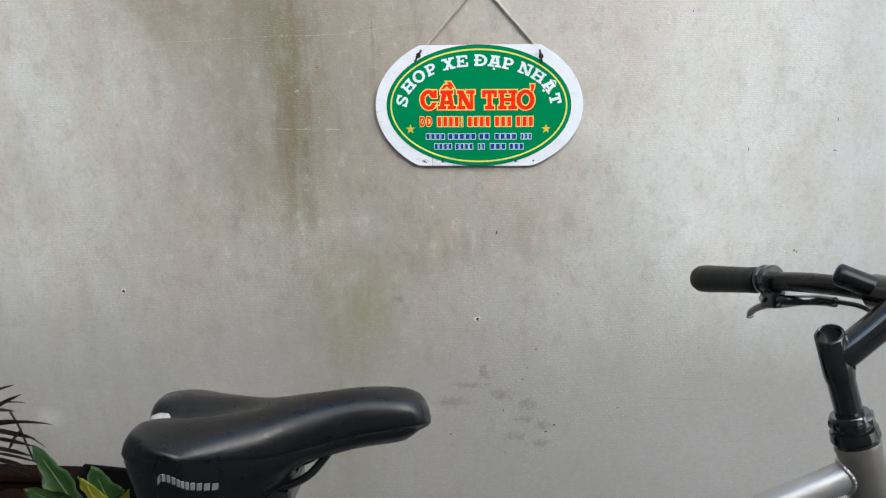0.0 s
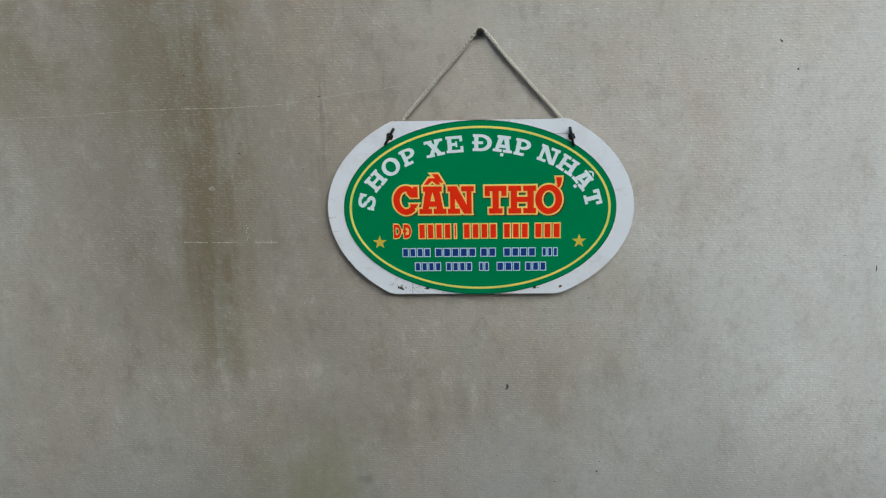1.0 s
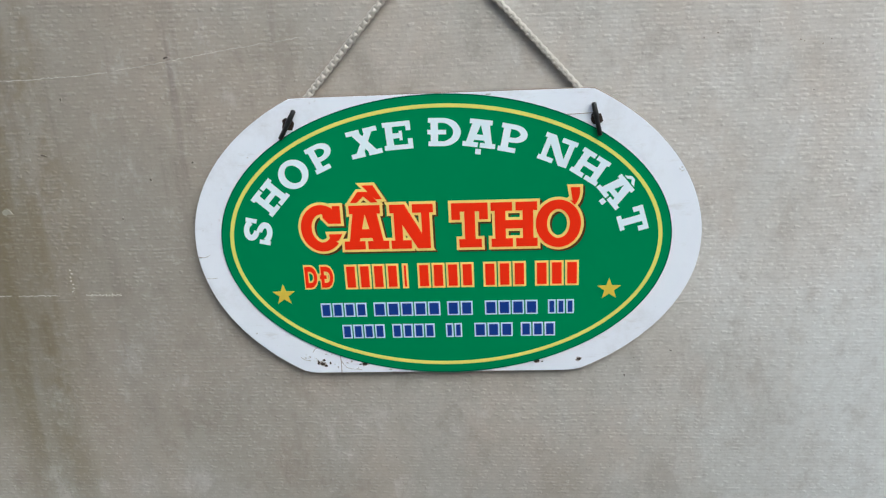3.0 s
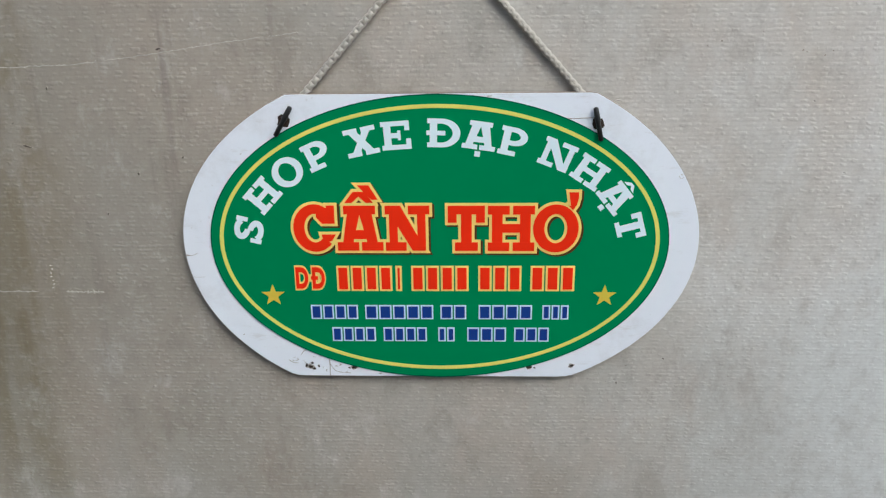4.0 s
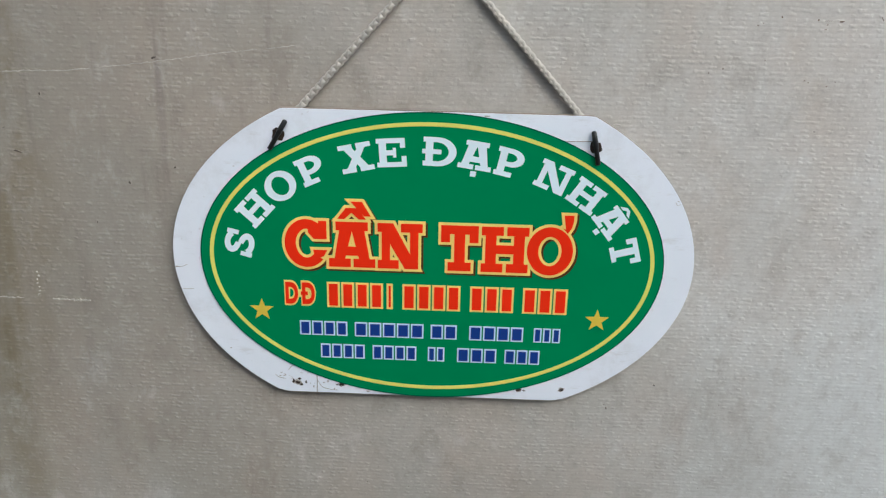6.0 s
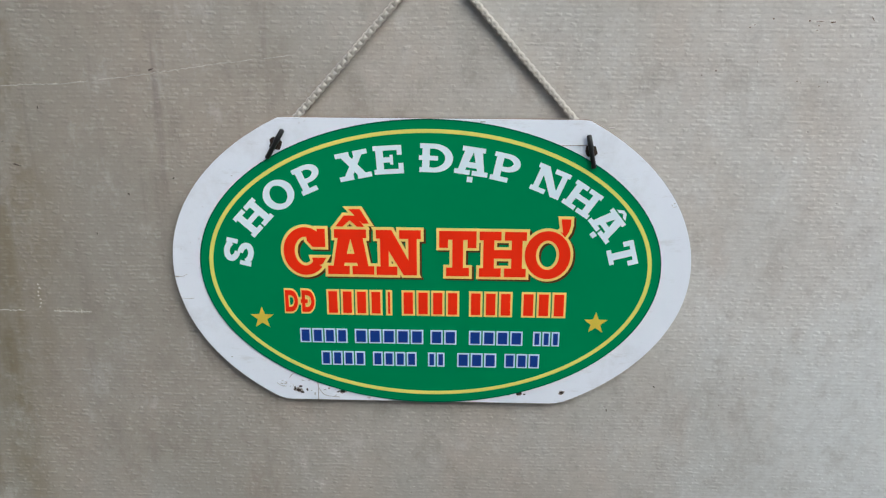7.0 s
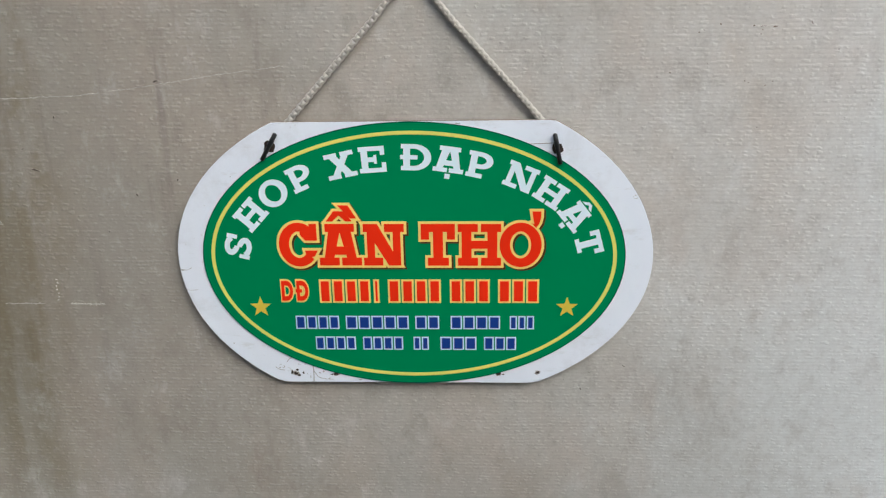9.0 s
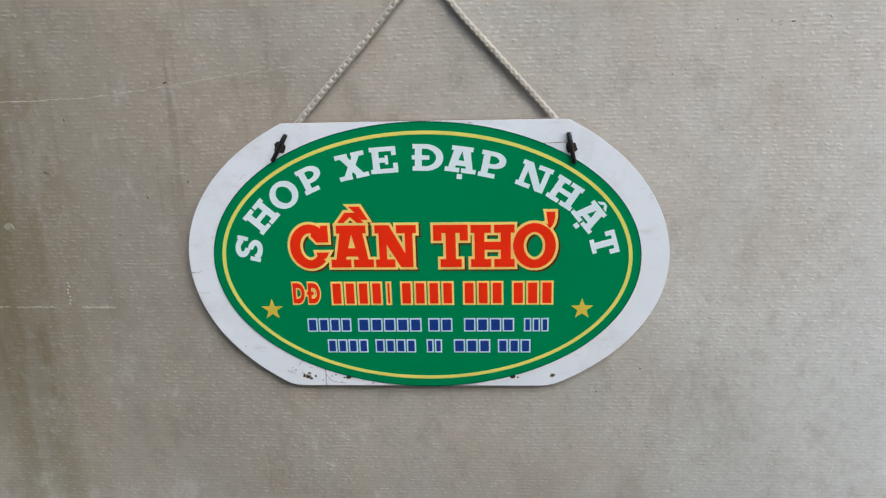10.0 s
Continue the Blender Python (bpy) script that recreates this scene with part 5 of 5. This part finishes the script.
def wheel(hub, side):
    side = side.normalized()
    u = side.cross(Vector((0, 0, 1))).normalized()
    v = u.cross(side)
    circle = lambda r, n, off=0.0: [hub + u * r * math.cos(2 * math.pi * k / n) + v * r * math.sin(2 * math.pi * k / n) + side * off for k in range(n)]
    bm = bmesh.new()
    sweep(bm, circle(0.302, 72), 0.0125, 10, closed=True)
    w = smooth_sides(part("wheel", bm, M_ALLOY, bike, "spoked alloy bicycle wheel"))
    bm = bmesh.new()
    sweep(bm, circle(0.317, 72), 0.0178, 14, closed=True)
    smooth_sides(part("tyre", bm, M_TYRE, w, "dusty black tyre"))
    bm = bmesh.new()
    turned(bm, hub - side * 0.05, hub + side * 0.05, [(0, 0.008), (0.014, 0.008), (0.016, 0.026), (0.019, 0.026), (0.022, 0.013), (0.078, 0.013), (0.081, 0.026), (0.084, 0.026), (0.086, 0.008), (0.1, 0.008)], 20)
    smooth_sides(part("hub", bm, M_CHROME, w, "chrome hub"))
    bm = bmesh.new()
    for k in range(32):
        a = 2 * math.pi * k / 32
        b = a + (0.35 if k % 4 < 2 else -0.35)
        p = hub + (u * math.cos(b) + v * math.sin(b)) * 0.025 + side * (0.031 if k % 2 else -0.031)
        q = hub + (u * math.cos(a) + v * math.sin(a)) * 0.300
        sweep(bm, [p, q], 0.001, 6)
    tagged(part("spokes", bm, M_CHROME, w, "thin steel spokes"), kind="stuff")


wheel(FRONT_HUB, across)
wheel(REAR_HUB, Vector((-math.sin(YAW), math.cos(YAW), 0)))
left = Vector((-math.sin(YAW), math.cos(YAW), 0))
fwd = Vector((math.cos(YAW), math.sin(YAW), 0))
bm = bmesh.new()
turned(bm, CRANK - left * 0.04, CRANK + left * 0.04, [(0, 0.016), (0.004, 0.020), (0.076, 0.020), (0.08, 0.016)], 20)
smooth_sides(part("crank_shell", bm, M_SILVER, bike))
bm = bmesh.new()
turned(bm, CRANK - left * 0.050, CRANK - left * 0.046, [(0, 0.092), (0.003, 0.095), (0.004, 0.092)], 44)
part("chain_ring", bm, M_CHROME, bike, "chrome chain ring")
for sgn, ang in ((-1, -0.6), (1, -0.6 + math.pi)):
    root = CRANK + left * 0.062 * sgn
    tip = root + (fwd * math.cos(ang) + Vector((0, 0, 1)) * math.sin(ang)) * 0.165
    arm = smooth_sides(tube("crank_arm", [root, tip], 0.010, M_ALLOY, label="alloy crank arm"))
    bm = bmesh.new()
    box(bm, -0.045, 0.045, -0.04, 0.04, -0.012, 0.012, 0.004, Matrix.Translation(tip + left * 0.055 * sgn))
    part("pedal", bm, M_BLACK, arm, "black block pedal")
for dz, r in ((0.088, 0.034), (-0.088, 0.034)):
    tube("chain_run", [CRANK - left * 0.048 + Vector((0, 0, dz)), REAR_HUB - left * 0.048 + Vector((0, 0, math.copysign(r, dz)))], 0.0038, M_NAIL, label="oiled steel chain", segs=8)
STAND = CRANK.lerp(REAR_HUB, 0.30) + left * 0.035
smooth_sides(tube("kickstand", [STAND, STAND + left * 0.09 + Vector((-0.05, 0, -STAND.z + 0.008))], 0.008, M_ALLOY, label="alloy kickstand, folded out"))

# ---- planters and plants by the wall ----
planter = thing("planter", (-0.80, 0.97, 0), "tall dark brown planter box against the grey wall", "planter")
bm = bmesh.new()
for x0, x1, y0, y1 in ((-0.935, -0.667, 0.860, 0.885), (-0.935, -0.667, 1.085, 1.110), (-0.935, -0.910, 0.885, 1.085), (-0.692, -0.667, 0.885, 1.085)):
    box(bm, x0, x1, y0, y1, 0.0, 0.445, 0.004)
part("box_body", bm, M_POT, planter)
bm = bmesh.new()
for x0, x1, y0, y1 in ((-0.943, -0.661, 0.850, 0.890), (-0.943, -0.661, 1.080, 1.118), (-0.943, -0.905, 0.890, 1.080), (-0.697, -0.661, 0.890, 1.080)):
    box(bm, x0, x1, y0, y1, 0.445, 0.462, 0.005)
part("rim", bm, M_POT, planter, "dark brown planter rim")
bm = bmesh.new()
bmesh.ops.create_grid(bm, x_segments=18, y_segments=10, size=0.5)
for v in bm.verts:
    v.co = Vector((-0.801 + v.co.x * 0.235, 0.985 + v.co.y * 0.21, 0.432 + 0.012 * noise.noise(v.co * 9)))
part("soil", bm, M_SOIL, planter, "dark potting soil", smooth=True)
pot = thing("plant_pot", (-0.55, 0.97, 0), "black plastic plant pot beside the brown planter", "pot")
bm = bmesh.new()
for x0, x1, y0, y1 in ((-0.655, -0.44, 0.905, 0.915), (-0.655, -0.44, 1.085, 1.095), (-0.655, -0.645, 0.915, 1.085), (-0.45, -0.44, 0.915, 1.085)):
    box(bm, x0, x1, y0, y1, 0.0, 0.480, 0.003)
for v in bm.verts:
    v.co.z -= max(0.0, v.co.z) * (v.co.x + 0.655) * 0.16
part("pot_body", bm, M_BLACKPOT, pot)
bm = bmesh.new()
box(bm, -0.645, -0.45, 0.915, 1.085, 0.38, 0.41)
part("soil", bm, M_SOIL, pot)


def leaf(root, tip, width, sag, fold, material, parent, rib=None, tilt=0.0, name="leaf", wavy=1.0):
    """A leaf blade, arched and folded along its midrib."""
    a, b = Vector(root), Vector(tip)
    along = b - a
    side = along.cross(Vector((math.sin(tilt), -1.0, 0.55))).normalized()
    up = side.cross(along).normalized()
    bm = bmesh.new()
    n, rows, mid = 22, [], []
    phase = width * 900
    for k in range(n + 1):
        t = k / n
        lobes = 1 + wavy * (0.17 * math.sin(t * 17 + phase) + 0.07 * math.sin(t * 39 + 2 * phase))
        w = width * (math.sin(math.pi * min(1.0, 0.08 + t * 0.92)) ** 0.8) * (1 - 0.25 * t) * lobes
        c = a + along * t + Vector((0, -0.4, 1.0)) * (sag * 4 * t * (1 - t))
        mid.append(c + up * 0.0008)
        rows.append([bm.verts.new(c + side * w * q + up * (abs(q) * w * fold + width * (0.09 * math.sin(21 * t + 4 * q + phase) * abs(q) + 0.06 * math.sin(9 * t + 3 * q)))) for q in (-1, -0.5, 0, 0.5, 1)])
    for r0, r1 in zip(rows, rows[1:]):
        for k in range(4):
            bm.faces.new((r0[k], r0[k + 1], r1[k + 1], r1[k]))
    bmesh.ops.solidify(bm, geom=bm.faces[:], thickness=0.0006)
    ob = part(name, bm, material, parent, smooth=True)
    if rib:
        bm = bmesh.new()
        sweep(bm, mid, 0.001, 6, radii=[0.0009 * (1 - 0.8 * k / n) for k in range(n + 1)])
        part("midrib", bm, rib, ob, smooth=True)
    return ob


green = thing("leafy_plant", (-0.60, 0.95, 0.41), "green broad-leaved plant with pale midribs in the black pot", "plant")
R1 = (-0.575, 0.935, 0.480)
for tip, w, sag, tilt in (((-0.632, 0.925, 0.606), 0.0205, 0.006, 0.2), ((-0.640, 0.900, 0.548), 0.0210, 0.008, -0.1), ((-0.575, 0.885, 0.525), 0.018, 0.006, 0.1),
                          ((-0.600, 0.880, 0.515), 0.018, 0.006, 0.0), ((-0.670, 0.905, 0.515), 0.016, 0.006, 0.2), ((-0.545, 0.900, 0.510), 0.014, 0.006, 0.2)):
    leaf(R1, tip, w, sag, 0.22, M_LEAF, green, M_MIDRIB, tilt)
bm = bmesh.new()
sweep(bm, [(-0.598, 0.965, 0.405), R1], 0.004, 10, radii=[0.005, 0.003])
part("stalk", bm, M_MIDRIB, green, smooth=True)
croton = thing("yellow_plant", (-0.53, 0.95, 0.405), "small plant with yellow and green leaves in the black pot", "plant")
R2 = (-0.520, 0.935, 0.475)
for tip, w, sag, tilt, mat in (((-0.548, 0.925, 0.574), 0.0270, 0.003, 0.2, M_LEAF), ((-0.556, 0.900, 0.572), 0.0150, 0.004, -0.2, M_LEAFY), ((-0.540, 0.895, 0.566), 0.0130, 0.002, 0.1, M_LEAFY),
                               ((-0.485, 0.905, 0.552), 0.0105, 0.003, 0.1, M_LEAFY), ((-0.498, 0.915, 0.545), 0.0170, 0.004, 0.2, M_LEAF), ((-0.555, 0.905, 0.525), 0.014, 0.004, 0.3, M_LEAF)):
    leaf(R2, tip, w, sag, 0.22, mat, croton, M_MIDRIB, tilt)
bm = bmesh.new()
sweep(bm, [(-0.530, 0.965, 0.405), R2], 0.003, 10)
part("stalk", bm, M_MIDRIB, croton, smooth=True)
spiky = thing("spiky_plant", (-0.71, 0.975, 0.43), "maroon strap-leaved plant with thin pointed leaves", "plant")
stem = bend([(-0.655, 0.970, 0.425), (-0.645, 0.955, 0.545), (-0.652, 0.952, 0.569), (-0.663, 0.950, 0.617), (-0.674, 0.950, 0.645)], 6)
bm = bmesh.new()
sweep(bm, stem, 0.0016, 8)
part("stalk", bm, M_RED_LEAF, spiky, smooth=True)
bm = bmesh.new()
sweep(bm, bend([(-0.735, 0.970, 0.425), (-0.728, 0.955, 0.55), (-0.727, 0.948, 0.66)], 6), 0.0030, 8)
part("stalk", bm, M_RED_LEAF, spiky, smooth=True)
for root, tip, w, sag in (((-0.727, 0.945, 0.628), (-0.6465, 0.915, 0.676), 0.0050, 0.002), ((-0.727, 0.945, 0.640), (-0.640, 0.912, 0.664), 0.0022, 0.005),
                          ((-0.727, 0.945, 0.634), (-0.660, 0.915, 0.649), 0.0040, 0.002), ((-0.727, 0.945, 0.606), (-0.603, 0.910, 0.632), 0.0036, 0.009),
                          ((-0.700, 0.945, 0.572), (-0.652, 0.912, 0.626), 0.0052, 0.001), ((-0.727, 0.945, 0.604), (-0.633, 0.912, 0.608), 0.0056, 0.002),
                          ((-0.727, 0.945, 0.590), (-0.636, 0.910, 0.597), 0.0046, 0.003), ((-0.662, 0.930, 0.606), (-0.618, 0.908, 0.597), 0.0013, 0.001),
                          ((-0.727, 0.945, 0.574), (-0.638, 0.905, 0.584), 0.0050, 0.003), ((-0.727, 0.945, 0.556), (-0.637, 0.900, 0.566), 0.0056, 0.003),
                          ((-0.727, 0.945, 0.600), (-0.790, 0.900, 0.640), 0.0050, 0.004), ((-0.727, 0.945, 0.640), (-0.770, 0.930, 0.700), 0.0045, 0.004),
                          ((-0.727, 0.945, 0.570), (-0.790, 0.890, 0.575), 0.0050, 0.004), ((-0.727, 0.945, 0.612), (-0.650, 0.905, 0.640), 0.0040, 0.002),
                          ((-0.727, 0.945, 0.566), (-0.628, 0.905, 0.574), 0.0034, 0.003), ((-0.727, 0.945, 0.548), (-0.646, 0.905, 0.552), 0.0040, 0.002), ((-0.727, 0.945, 0.655), (-0.655, 0.915, 0.690), 0.0036, 0.002), ((-0.727, 0.945, 0.650), (-0.735, 0.900, 0.720), 0.0045, 0.003)):
    lift = Vector((0.018, 0.0, 0.014))
    leaf(Vector(root) + lift, Vector(tip) + lift, w * 0.72, sag, 0.3, M_RED_LEAF, spiky, wavy=0.15)
